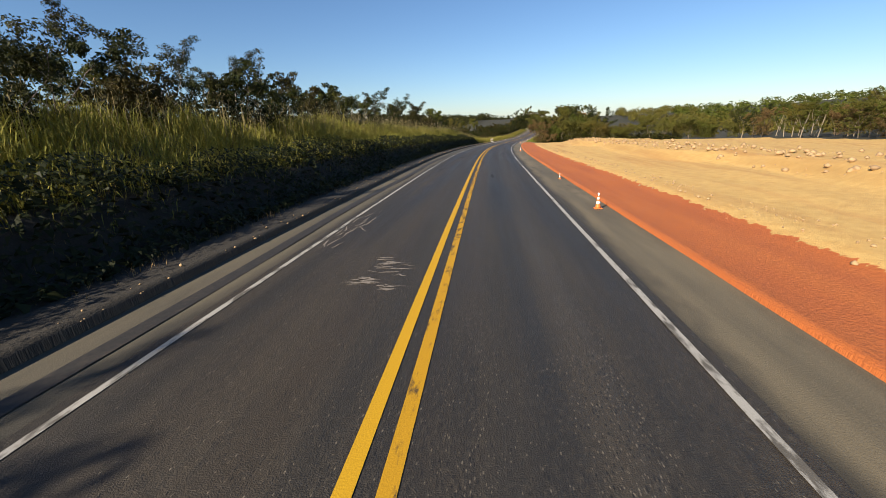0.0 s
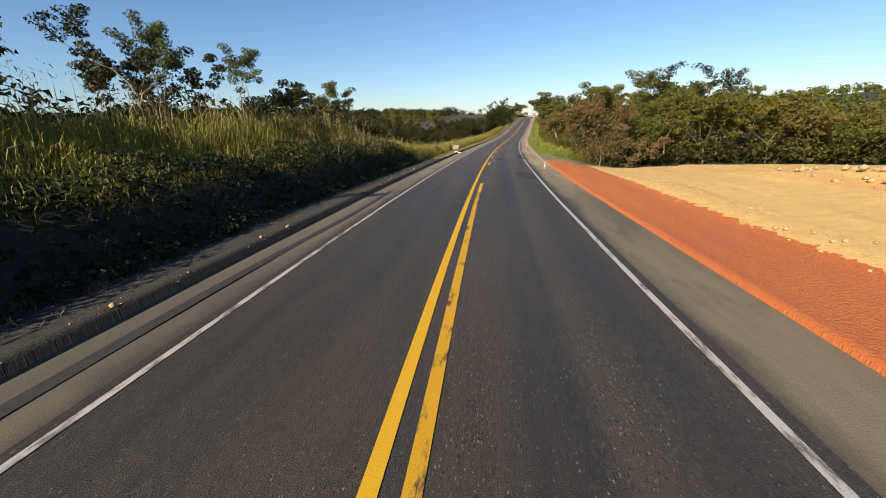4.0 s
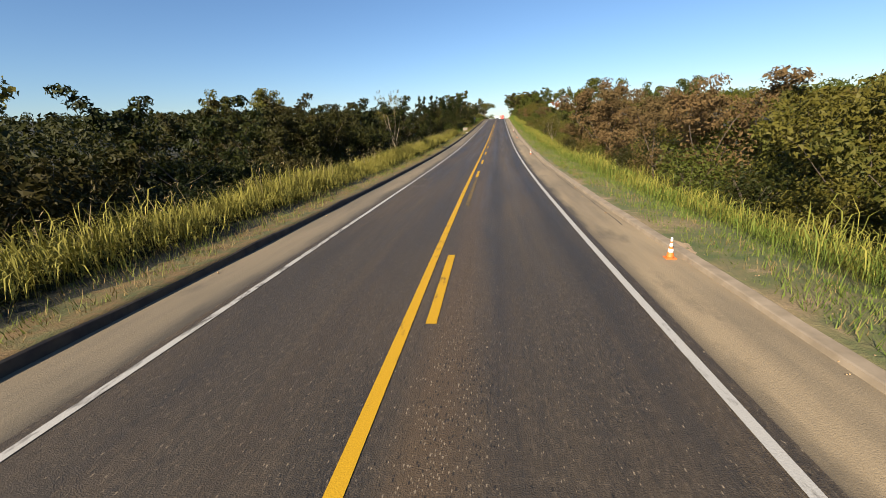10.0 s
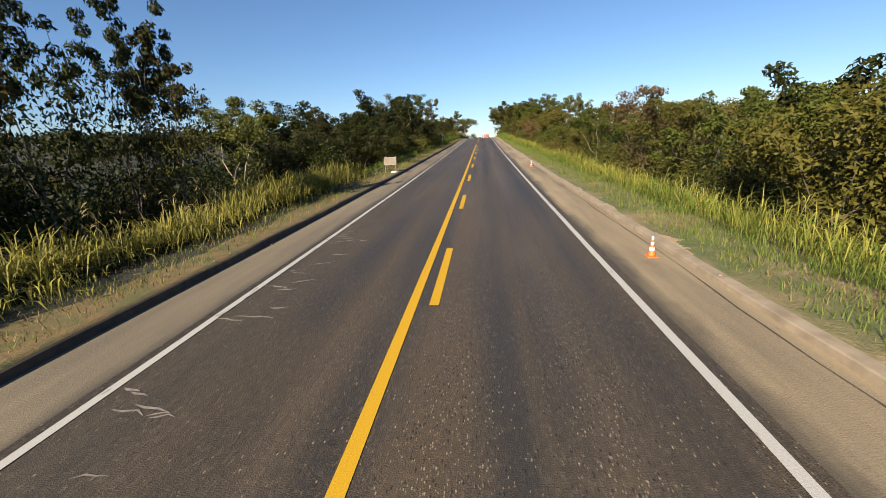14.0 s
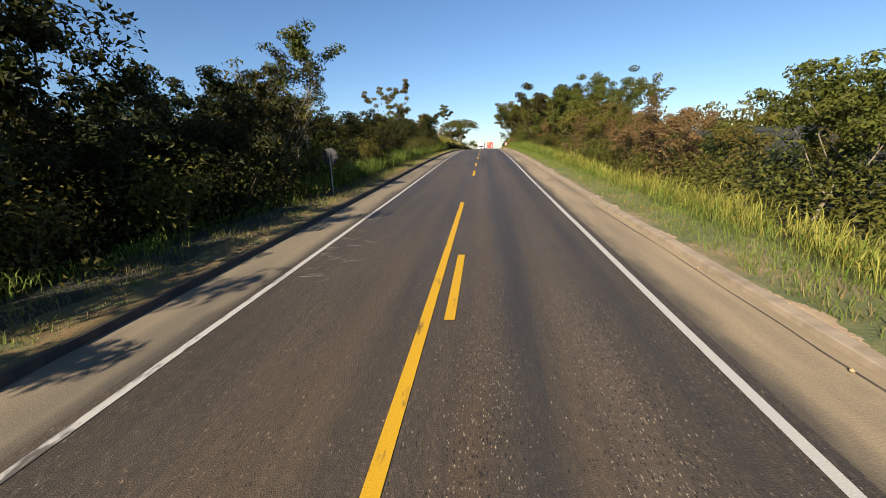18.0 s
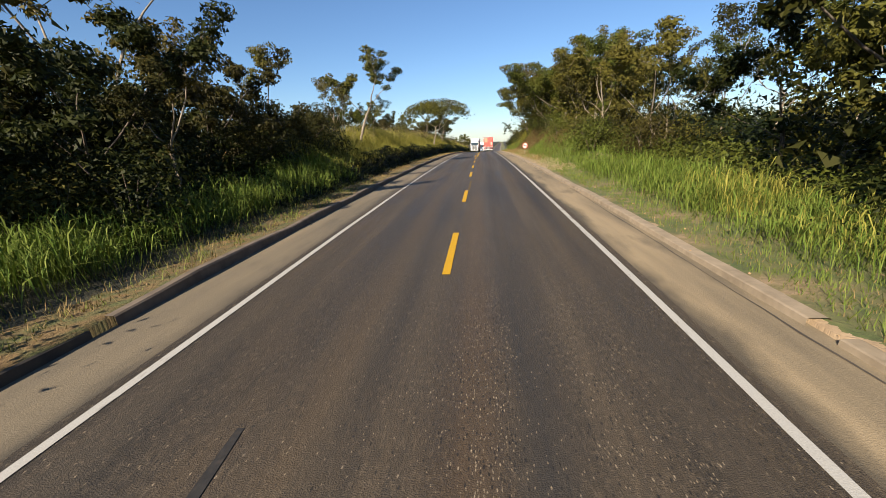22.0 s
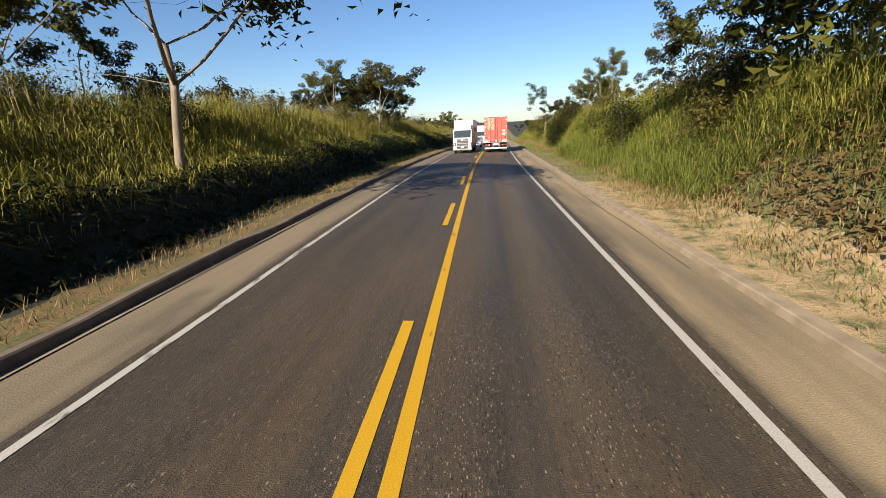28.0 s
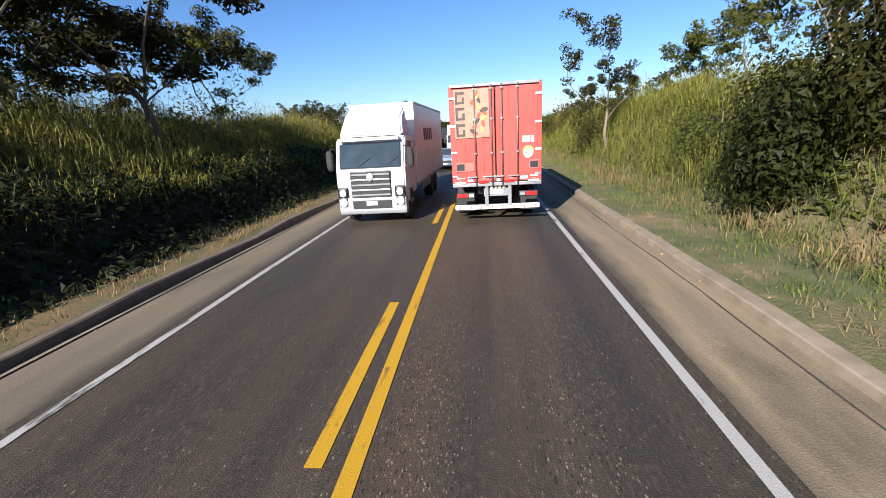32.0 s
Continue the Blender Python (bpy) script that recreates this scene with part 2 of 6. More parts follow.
def soil_material():
    """Ground beside the road: red dirt, yellow sand, litter and short turf, laid out by the road's own coordinates."""
    n = Nodes("ground_soil")
    uv = n.add("UVMap").outputs[0]
    split = n.add("SeparateXYZ")
    n.link(uv, split.inputs[0])
    u, s = split.outputs[0], split.outputs[1]
    coarse = n.noise(uv, .35, 6, .65)
    middle = n.noise(uv, 2.2, 6, .65)
    fine = n.noise(uv, 14, 4, .7)
    turf = n.mix(n.ramp(middle, .35, .65), (.085, .12, .03), (.19, .18, .06))
    straw = n.mix(n.ramp(fine, .3, .7), (.22, .16, .075), (.36, .265, .13))
    colour = n.mix(n.ramp(coarse, .48, .64), turf, straw)
    dirt = n.mix(n.ramp(middle, .3, .7), (.50, .37, .22), (.36, .25, .14))
    colour = n.mix(n.ramp(n.math("ADD", middle, n.math("MULTIPLY", coarse, .6)), .90, 1.0), colour, dirt)
    # a bare dusty edge next to the kerb on the right
    wobble = n.math("ADD", u, n.math("MULTIPLY", n.math("SUBTRACT", coarse, .5), 2.2))
    edge = n.math("MULTIPLY", n.math("GREATER_THAN", wobble, 4.0), n.math("LESS_THAN", wobble, 5.0))
    colour = n.mix(edge, colour, dirt)
    # trodden straw beside the kerb on the left
    lip = n.math("MULTIPLY", n.math("LESS_THAN", wobble, -4.0), n.math("GREATER_THAN", wobble, -6.1))
    lip = n.math("MULTIPLY", lip, n.math("GREATER_THAN", s, 105.0))
    colour = n.mix(lip, colour, n.mix(n.ramp(middle, .42, .62), (.22, .14, .05), (.12, .125, .035)))
    # bare sandy foot of the cut bank on the right
    cut = n.math("MULTIPLY", n.math("GREATER_THAN", s, 376.4), n.math("LESS_THAN", s, 434.9))
    cut = n.math("MULTIPLY", cut, n.math("MULTIPLY", n.math("GREATER_THAN", u, 5.0), n.math("LESS_THAN", wobble, 7.2)))
    colour = n.mix(n.math("MULTIPLY", cut, n.ramp(middle, .36, .56)), colour, (.52, .38, .20))
    # woodland litter away from the road; left of it also the bank's painted shade
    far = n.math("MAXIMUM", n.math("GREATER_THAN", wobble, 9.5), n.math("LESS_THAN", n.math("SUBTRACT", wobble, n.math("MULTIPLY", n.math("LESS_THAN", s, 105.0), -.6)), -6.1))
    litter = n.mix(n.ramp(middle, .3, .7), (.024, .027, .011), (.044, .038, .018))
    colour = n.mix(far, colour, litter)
    # dark litter from road's edge to bank at the start, bank shade painted in
    bank_shade = n.math("MULTIPLY", n.math("LESS_THAN", s, 113.0), n.math("LESS_THAN", wobble, -4.2))
    colour = n.mix(bank_shade, colour, n.mix(n.ramp(fine, .52, .74), (.030, .025, .017), (.075, .058, .034)))
    # the earthworks on the right at the start
    here = n.math("MULTIPLY", n.math("LESS_THAN", n.math("ADD", s, n.math("MULTIPLY", coarse, 6.0)), 106), n.math("GREATER_THAN", wobble, 4.0))
    here = n.math("MULTIPLY", here, n.math("LESS_THAN", wobble, 46.0))
    sand = n.mix(n.ramp(middle, .3, .72), (.80, .53, .17), (.62, .37, .10))
    sand = n.mix(n.ramp(n.noise(n.stretch(uv, (.8, .05, 1)), 1.0, 4), .52, .7), sand, (.58, .32, .09))
    red = n.mix(n.ramp(n.noise(n.stretch(uv, (1.2, .12, 1)), 1.0, 5, .6), .3, .7), (.56, .155, .022), (.45, .11, .018))
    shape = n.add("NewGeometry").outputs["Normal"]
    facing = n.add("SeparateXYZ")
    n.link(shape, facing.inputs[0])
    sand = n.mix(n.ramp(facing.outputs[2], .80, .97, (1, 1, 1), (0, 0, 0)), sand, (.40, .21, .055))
    strip = n.math("LESS_THAN", n.math("ADD", u, n.math("MULTIPLY", n.math("SUBTRACT", middle, .5), .9)), 7.6)
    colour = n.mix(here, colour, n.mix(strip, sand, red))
    spill = n.math("MULTIPLY", n.math("LESS_THAN", n.math("ADD", s, n.math("MULTIPLY", coarse, 8.0)), 112), n.math("GREATER_THAN", s, 98.3))
    spill = n.math("MULTIPLY", spill, n.math("MULTIPLY", n.math("GREATER_THAN", u, 4.9), n.math("LESS_THAN", wobble, 6.9)))
    colour = n.mix(spill, colour, red)
    colour = n.mix(1.0, colour, (.70, .70, .70), "MULTIPLY")
    n.bump(n.math("ADD", n.math("MULTIPLY", middle, .6), fine), .7, .05)
    return n.done(colour, .95)


def leaf_material(name, a, b, c, shine=.45):
    """Leaves: their tone varies from leaf to leaf and from tree to tree, and some light passes through."""
    n = Nodes(name)
    island = n.add("NewGeometry").outputs["Random Per Island"]
    tree = n.add("ObjectInfo").outputs["Random"]
    colour = n.mix(island, a, b)
    colour = n.mix(n.math("MULTIPLY", n.ramp(tree, .25, 1.0), .75), colour, c)
    n.link(colour, n.shader.inputs["Base Color"])
    n.shader.inputs["Roughness"].default_value = shine + .12
    n.shader.inputs["Specular IOR Level"].default_value = .12
    glow = n.add("BsdfTranslucent")
    n.link(n.mix(1.0, colour, (1.0, 1.1, .45), "MULTIPLY"), glow.inputs["Color"])
    blend = n.add("MixShader")
    blend.inputs[0].default_value = .1
    n.link(n.shader.outputs[0], blend.inputs[1])
    n.link(glow.outputs[0], blend.inputs[2])
    n.link(blend.outputs[0], n.output.inputs[0])
    return n.material


def bark_material(name, a, b):
    n = Nodes(name)
    p = n.add("TexCoord").outputs["Object"]
    ridge = n.noise(n.stretch(p, (9, 9, 1.6)), 1.0, 5, .65)
    patch = n.noise(p, 1.3, 4)
    colour = n.mix(n.ramp(ridge, .3, .7), a, b)
    colour = n.mix(n.math("MULTIPLY", n.ramp(patch, .5, .7), .5), colour, tuple(x * .5 for x in a))
    n.bump(ridge, .8, .03)
    return n.done(colour, .9)


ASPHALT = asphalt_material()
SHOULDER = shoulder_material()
WHITE_LINE = paint_material("white_road_paint", (.416, .400, .360), (.088, .080, .068), .535)
WORN_WHITE = paint_material("thin_white_paint", (.36, .345, .31), (.10, .092, .078), .50)
YELLOW_LINE = paint_material("yellow_road_paint", (.512, .296, .010), (.128, .080, .028), .565)
OLD_YELLOW = paint_material("worn_yellow_paint", (.180, .117, .032), (.068, .056, .036), .47)
CRACKED_YELLOW = paint_material("cracked_yellow_paint", (.464, .256, .010), (.072, .048, .024), .50)
SOIL = soil_material()
CONCRETE = worn("kerb_concrete", (.302, .240, .162), (.216, .170, .110), 3, .9, bump=.5, dirt=.5)
EARTH_KERB = worn("kerb_stained", (.150, .116, .083), (.098, .075, .054), 3, .92, bump=.6, dirt=.5)
DARK_KERB = worn("kerb_asphalt", (.038, .032, .027), (.070, .055, .038), 4, .92, bump=.6, dirt=.4)
PATCH = worn("dark_asphalt", (.008, .008, .0075), (.013, .012, .011), 3, .95, bump=.5, grime=(.03, .025, .02), dirt=.3)
GOUGE = worn("scraped_asphalt", (.231, .198, .166), (.143, .125, .102), 10, .85, bump=.3, dirt=.3)
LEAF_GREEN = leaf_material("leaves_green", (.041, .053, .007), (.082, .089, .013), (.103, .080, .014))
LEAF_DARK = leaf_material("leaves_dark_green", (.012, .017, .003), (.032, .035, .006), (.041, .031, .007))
# darkest leaf tone, standing in for shade on the banks and in the woods
LEAF_SHADE = leaf_material("leaves_shade_green", (.008, .013, .004), (.019, .026, .006), (.017, .019, .006))
LEAF_OLIVE = leaf_material("leaves_olive", (.054, .059, .010), (.091, .082, .015), (.091, .066, .014))
LEAF_BROWN = leaf_material("leaves_dry_brown", (.102, .066, .025), (.141, .090, .036), (.083, .059, .022), .6)
LEAF_RUST = leaf_material("leaves_rust", (.34, .10, .03), (.24, .09, .03), (.30, .12, .04), .6)
GRASS_TALL = leaf_material("tall_grass_blades", (.134, .154, .020), (.268, .239, .045), (.226, .196, .041), .6)
GRASS_GREEN = leaf_material("green_grass_blades", (.076, .124, .015), (.146, .171, .030), (.139, .149, .030), .55)
GRASS_DRY = leaf_material("dry_grass_blades", (.238, .171, .077), (.189, .130, .052), (.210, .154, .063), .7)
PLUME = leaf_material("grass_plumes", (.238, .196, .091), (.182, .140, .070), (.210, .175, .084), .7)
BARK_PALE = bark_material("pale_bark", (.289, .238, .170), (.162, .128, .089))
BARK_DARK = bark_material("dark_bark", (.13, .10, .072), (.065, .05, .037))


# ---- meshes
def mesh_of(name, verts, faces):
    """A mesh from an array of points and a list of (n, k) index arrays."""
    mesh = bpy.data.meshes.new(name)
    verts = np.asarray(verts, np.float32)
    sizes = np.concatenate([np.full(len(f), f.shape[1], np.int32) for f in faces])
    loops = np.concatenate([f.ravel() for f in faces]).astype(np.int32)
    mesh.vertices.add(len(verts))
    mesh.vertices.foreach_set("co", verts.ravel())
    mesh.loops.add(len(loops))
    mesh.loops.foreach_set("vertex_index", loops)
    mesh.polygons.add(len(sizes))
    mesh.polygons.foreach_set("loop_start", np.concatenate(([0], np.cumsum(sizes)[:-1])).astype(np.int32))
    mesh.polygons.foreach_set("loop_total", sizes)
    mesh.update(calc_edges=True)
    mesh.validate()
    return mesh


def sheet(name, s, u, h, material, uv=True, smooth_faces=True):
    """A grid over the road's coordinates: h is an array of heights (len(s), len(u))."""
    ss, uu = np.meshgrid(s, u, indexing="ij")
    verts = at(ss, uu, h).reshape(-1, 3)
    n, m = len(s), len(u)
    i = (np.arange(n - 1)[:, None] * m + np.arange(m - 1)[None, :]).ravel()
    quads = np.stack((i, i + 1, i + m + 1, i + m), axis=1)
    mesh = mesh_of(name, verts, [quads])
    if uv:
        layer = mesh.uv_layers.new(name="road")
        index = np.empty(len(mesh.loops), np.int32)
        mesh.loops.foreach_get("vertex_index", index)
        layer.data.foreach_set("uv", np.stack((uu.ravel(), ss.ravel()), axis=1)[index].astype(np.float32).ravel())
    mesh.polygons.foreach_set("use_smooth", np.full(len(mesh.polygons), smooth_faces))
    mesh.materials.append(material)
    return new(name, mesh)


def part(name, bm, material, parent=None, label="", smooth_faces=False):
    mesh = bpy.data.meshes.new(name)
    bm.to_mesh(mesh)
    bm.free()
    mesh.materials.append(material)
    if smooth_faces:
        mesh.polygons.foreach_set("use_smooth", np.ones(len(mesh.polygons), bool))
    ob = new(name, mesh)
    ob.parent = parent
    if label:
        tagged(ob, label)
    return ob


def box(size, centre=(0, 0, 0), bevel=0.0, bm=None, turn=None):
    bm = bm or bmesh.new()
    made = bmesh.ops.create_cube(bm, size=1.0)["verts"]
    m = Matrix.Translation(centre) @ (turn or Matrix.Identity(4)) @ Matrix.Diagonal((*size, 1))
    bmesh.ops.transform(bm, matrix=m, verts=made)
    if bevel:
        edges = list({e for v in made for e in v.link_edges})
        bmesh.ops.bevel(bm, geom=edges, offset=bevel, segments=2, affect="EDGES", profile=.5)
    return bm


def tube(points, radii, sides=8, bm=None, cap=True):
    """A tapered tube along a line of points."""
    bm = bm or bmesh.new()
    points = [Vector(p) for p in points]
    rings = []
    for i, p in enumerate(points):
        way = (points[min(i + 1, len(points) - 1)] - points[max(i - 1, 0)]).normalized()
        side = way.orthogonal().normalized() if abs(way.z) > .9 else way.cross(Vector((0, 0, 1))).normalized()
        other = way.cross(side)
        rings.append([bm.verts.new(p + radii[i] * (math.cos(a) * side + math.sin(a) * other)) for a in (2 * math.pi * k / sides for k in range(sides))])
    for low, high in zip(rings, rings[1:]):
        for k in range(sides):
            bm.faces.new((low[k], low[(k + 1) % sides], high[(k + 1) % sides], high[k]))
    if cap:
        bm.faces.new(rings[0][::-1])
        bm.faces.new(rings[-1])
    return bm


def lathe(profile, sides=20, bm=None, axis="Z"):
    """A turned body from (radius, height) pairs."""
    bm = bm or bmesh.new()
    start = len(bm.verts)
    rings = [[bm.verts.new((r * math.cos(2 * math.pi * k / sides), r * math.sin(2 * math.pi * k / sides), z)) for k in range(sides)] for r, z in profile]
    for low, high in zip(rings, rings[1:]):
        for k in range(sides):
            bm.faces.new((low[k], low[(k + 1) % sides], high[(k + 1) % sides], high[k]))
    bm.faces.new(rings[0][::-1])
    bm.faces.new(rings[-1])
    return bm


# ---- the lie of the land, as height over the road's surface at the same station
LEFT_BANK = ((-400, 1.8), (0, 1.9), (70.7, 1.8), (103, 1.7), (113, .2), (122, -.9), (225.8, -1.1), (260.7, -.7), (344.5, -.3), (368, .8), (391.4, 1.8), (429.1, 2.5), (507.9, 2.6), (587.9, 1), (2600, 0))
RIGHT_BANK = ((-400, .2), (87.9, .2), (103.4, -.3), (156.8, -1.1), (335.1, -1.0), (358.6, 0), (382, 1.2), (402.7, 2.6), (429.1, 3.0), (507.9, 2.6), (587.9, 1), (2600, 0))


def ease(x, a, b):
    x = np.clip((np.asarray(x, float) - a) / (b - a), 0, 1)
    return x * x * (3 - 2 * x)


def waves(s, u, size):
    """Smooth unevenness, about -1 to 1."""
    return (np.sin(s / size * 1.9 + 1.3 * np.sin(u / size * 1.1)) + np.sin(u / size * 2.3 + 1.7 * np.sin(s / size * .8) + 2) + np.sin((s + u) / size * 3.7 + .5) * .5) / 2.5


def land(s, u):
    s, u = np.broadcast_arrays(np.asarray(s, float), np.asarray(u, float))
    out = np.abs(u)
    left, right = np.interp(s, *zip(*LEFT_BANK)), np.interp(s, *zip(*RIGHT_BANK))
    cut = np.interp(s, (102, 114, 362, 384), (1, 0, 0, 1))
    face = np.minimum(left, 1.15)
    mound = face * ease(out, 6.7, 7.7) + (left + .6 - face) * ease(out, 7.5, 13.5)
    rise = np.where(u < 0, cut * mound + (1 - cut) * left * ease(out, 6.9, 10.5), right * ease(out, np.interp(s, (419.6, 438.7), (6.0, 7.2)), 10.2))
    verge = np.where(u < 0, .13, .05)
    h = np.where(out < 4.88, -.3, verge + rise) + waves(s, u, 3.0) * .05 * ease(out, 5.2, 7) + waves(s, u, 17.0) * .35 * ease(out, 10, 20)
    # earthworks
    works = ease(-s, -98.3, -86.2) * (u > 0)
    sand = .15 * ease(out, 7.3, 8.0) + .10 * ease(out, 9, 15) + .55 * ease(out + 1.2 * waves(s, u * 0, 9.0) + .4 * waves(s, u * 0, 2.1), 13.4, 14.9) - .7 * ease(out, 18, 34) + .10 * waves(s, u * 2, 2.0) * ease(out, 8, 11) + .20 * waves(s * 3, u * 1.5, 4.0) * ease(out, 14.5, 16.5)
    h = h * (1 - works * ease(out, 4.9, 5.4)) + works * ease(out, 4.9, 5.4) * np.where(out < 4.88, -.3, sand - .02)
    hills = np.where(u < 0, 9, 5) * ease(out, 70, 260) * (1 + .5 * waves(s, u, 120.0)) + 16 * ease(out, 260, 900)
    return h + hills


def ground_point(s, u, sink=0.0):
    return at(s, u, float(land(s, u)) - sink)


STEPS = np.concatenate((np.arange(-400, -40, 20), np.arange(-40, 620, 2.0), np.arange(620, 900, 10), np.arange(900, 2601, 50)))
OUT = np.array([0, 2, 4, 4.86, 4.9, 5.2, 5.5, 5.8, 6.2, 6.6, 7, 7.4, 7.7, 8, 8.4, 8.8, 9.2, 9.6, 10, 10.5, 11, 12, 12.5, 13, 13.4, 13.8, 14.2, 14.6, 15, 15.5, 16.2, 17, 18, 20, 22, 24, 26, 28, 30, 33, 36, 40,
                46, 54, 64, 76, 90, 110, 135, 165, 200, 250, 320, 420, 560, 750, 1000, 1400, 1900])
ACROSS = np.concatenate((-OUT[:0:-1], OUT))
ss, uu = np.meshgrid(STEPS, ACROSS, indexing="ij")
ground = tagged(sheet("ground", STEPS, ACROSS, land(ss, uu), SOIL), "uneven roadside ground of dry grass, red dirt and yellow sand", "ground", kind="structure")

# ---- the road
LONG = np.concatenate((np.arange(-400, -20, 20), np.arange(-20, 640, 2.0), np.arange(640, 1600, 20)))
lanes = np.linspace(-3.52, 3.52, 17)
ss, uu = np.meshgrid(LONG, lanes, indexing="ij")
CROWN = lambda u: .03 - .008 * np.abs(u)
road = tagged(sheet("road", LONG, lanes, CROWN(uu) + .006 * waves(ss, uu, 2.5), ASPHALT), "worn grey asphalt road with streaks and chips", "road", kind="structure")
for side, name in ((-1, "shoulder_left"), (1, "shoulder_right")):
    across = np.linspace(3.52, 4.9, 6) * side
    across = np.sort(across)
    ss, uu = np.meshgrid(LONG, across, indexing="ij")
    tagged(sheet(name, LONG, across, CROWN(uu) - .008 + .010 * waves(ss, uu * 2, 2.0), SHOULDER), "dusty tan paved shoulder beside the road", "road shoulder", kind="structure")


def ribbon(name, s0, s1, u, width, material, label, category="road marking", lift=.009, parent=None):
    n = max(2, int((s1 - s0) / 1.5) + 1)
    s = np.linspace(s0, s1, n)
    across = np.array((u - width / 2, u + width / 2))
    ss, uu = np.meshgrid(s, across, indexing="ij")
    ob = sheet(name, s, across, CROWN(uu) + .006 * waves(ss, uu, 2.5) + lift, material)
    return tagged(ob, label, category, kind="structure")


ribbon("edge_line_left", -60, 104, -3.3, .105, WORN_WHITE, "thin worn white edge line on darker asphalt")
ribbon("edge_line_left", 104, 1000, -3.3, .125, WHITE_LINE, "worn white edge line on asphalt")
ribbon("edge_line_right", -60, 136, 3.3, .11, WORN_WHITE, "thin worn white edge line on darker asphalt")
ribbon("edge_line_right", 136, 1000, 3.3, .125, WHITE_LINE, "worn white edge line on asphalt")
ribbon("middle_line_solid", -60, 303.6, -.165, .155, YELLOW_LINE, "solid yellow middle line")
ribbon("middle_line_solid", -60, 88.6, .165, .155, CRACKED_YELLOW, "solid yellow middle line, cracked and worn")
ribbon("middle_line_solid", 402.7, 1000, .165, .155, YELLOW_LINE, "solid yellow middle line")
ribbon("middle_line_dash", 402.7, 410, -.165, .155, YELLOW_LINE, "yellow dash of the middle line")
ribbon("middle_line_dash", 181.5, 190.5, .18, .15, OLD_YELLOW, "faded remains of a yellow line")
ribbon("middle_line_dash", 367.5, 371.7, .10, .08, OLD_YELLOW, "faded remains of a yellow dash")
DASHES = [(.18, s) for s in (88.6, 104.4, 113.2, 124.9, 134.6, 144.5, 154.1, 163.2, 172.3, 190.5, 198.9, 207.9, 216.5, 225.5, 233.1, 241.5, 249.9, 258.3, 266.8, 275.2, 284.1, 293.1)] + [(0.0, s) for s in (313.7, 321.1, 330.1, 338.6, 347.5, 355.9, 364.3, 374.2, 381.3, 389.3, 397.1)] + [(-.165, s) for s in (417.9, 426.9, 435.1, 444.4, 453.3, 462.3, 471.3, 480.3, 489.3, 498.3, 507.3, 516.3, 525.3, 534.3, 543.3, 552.3, 561.3, 570.3, 579.3, 588.3, 597.3)]
for u, s in DASHES:
    ribbon("middle_line_dash", s, s + 3.3, u, .155, YELLOW_LINE, "yellow dash of the middle line")


def kerb(name, side, s0, s1, inner, height, width, material, label):
    s = np.arange(s0, s1 + .1, 1.0)
    profile = ((0, -.05), (.02, height * .85), (.05, height), (width - .04, height * .97), (width, height * .7), (width + .03, -.1))
    across = np.array([side * (inner + x) for x, _ in profile])
    h = np.array([z for _, z in profile])[None, :] * (1 + .28 * waves(s[:, None], np.full((1, len(profile)), side * 3.0), 1.7)) + 0 * s[:, None]
    order = np.argsort(across)
    ob = sheet(name, s, across[order], h[:, order], material, smooth_faces=False)
    return tagged(ob, label, "kerb", kind="structure")


def crack(s0, s1, u, width):
    """A wandering dark crack along the shoulder."""
    s = np.arange(s0, s1, .7)
    mid = u + .05 * waves(s, s * 0 + u, 2.3) + .02 * waves(s, s * 0 + u, .5)
    half = width * (.55 + .45 * waves(s, s * 0 + 2 * u, 1.1))
    h = CROWN(mid) + .010 * waves(s, mid * 2, 2.0)
    verts = np.concatenate((at(s, mid - half, h), at(s, mid + half, h)))
    k, n = np.arange(len(s) - 1), len(s)
    mesh = mesh_of("edge_crack", verts, [np.stack((k, k + n, k + n + 1, k + 1), 1)])
    mesh.materials.append(DARK_KERB)
    return tagged(new("edge_crack", mesh), "dark crack along the shoulder", "road crack", kind="structure")


for s0, s1, u in ((131, 170.6, 4.64), (178.4, 260.7, 4.62), (288.2, 327.6, 4.60), (331.3, 368, 4.66), (373.6, 419.6, 4.62), (423.4, 507.9, 4.55)):
    crack(s0, s1, u, .02)
kerb("kerb_left", -1, 110.5, 353.9, 4.86, .15, .10, DARK_KERB, "low dark asphalt kerb with crumbling edge")
ribbon("gutter_edge", 415, 585, -4.74, .08, CONCRETE, "pale worn concrete lip at the foot of the kerb", "kerb", .016)
kerb("kerb_left", -1, 353.9, 587.9, 4.84, .19, .24, EARTH_KERB, "low concrete kerb stained by soil")
kerb("kerb_right", 1, 103.4, 353.9, 4.80, .07, .28, CONCRETE, "low dusty concrete kerb with broken edge")
kerb("kerb_right", 1, 353.9, 587.9, 4.80, .10, .32, CONCRETE, "low dusty concrete kerb with broken edge")

# ---- plants
rng = np.random.default_rng(7)


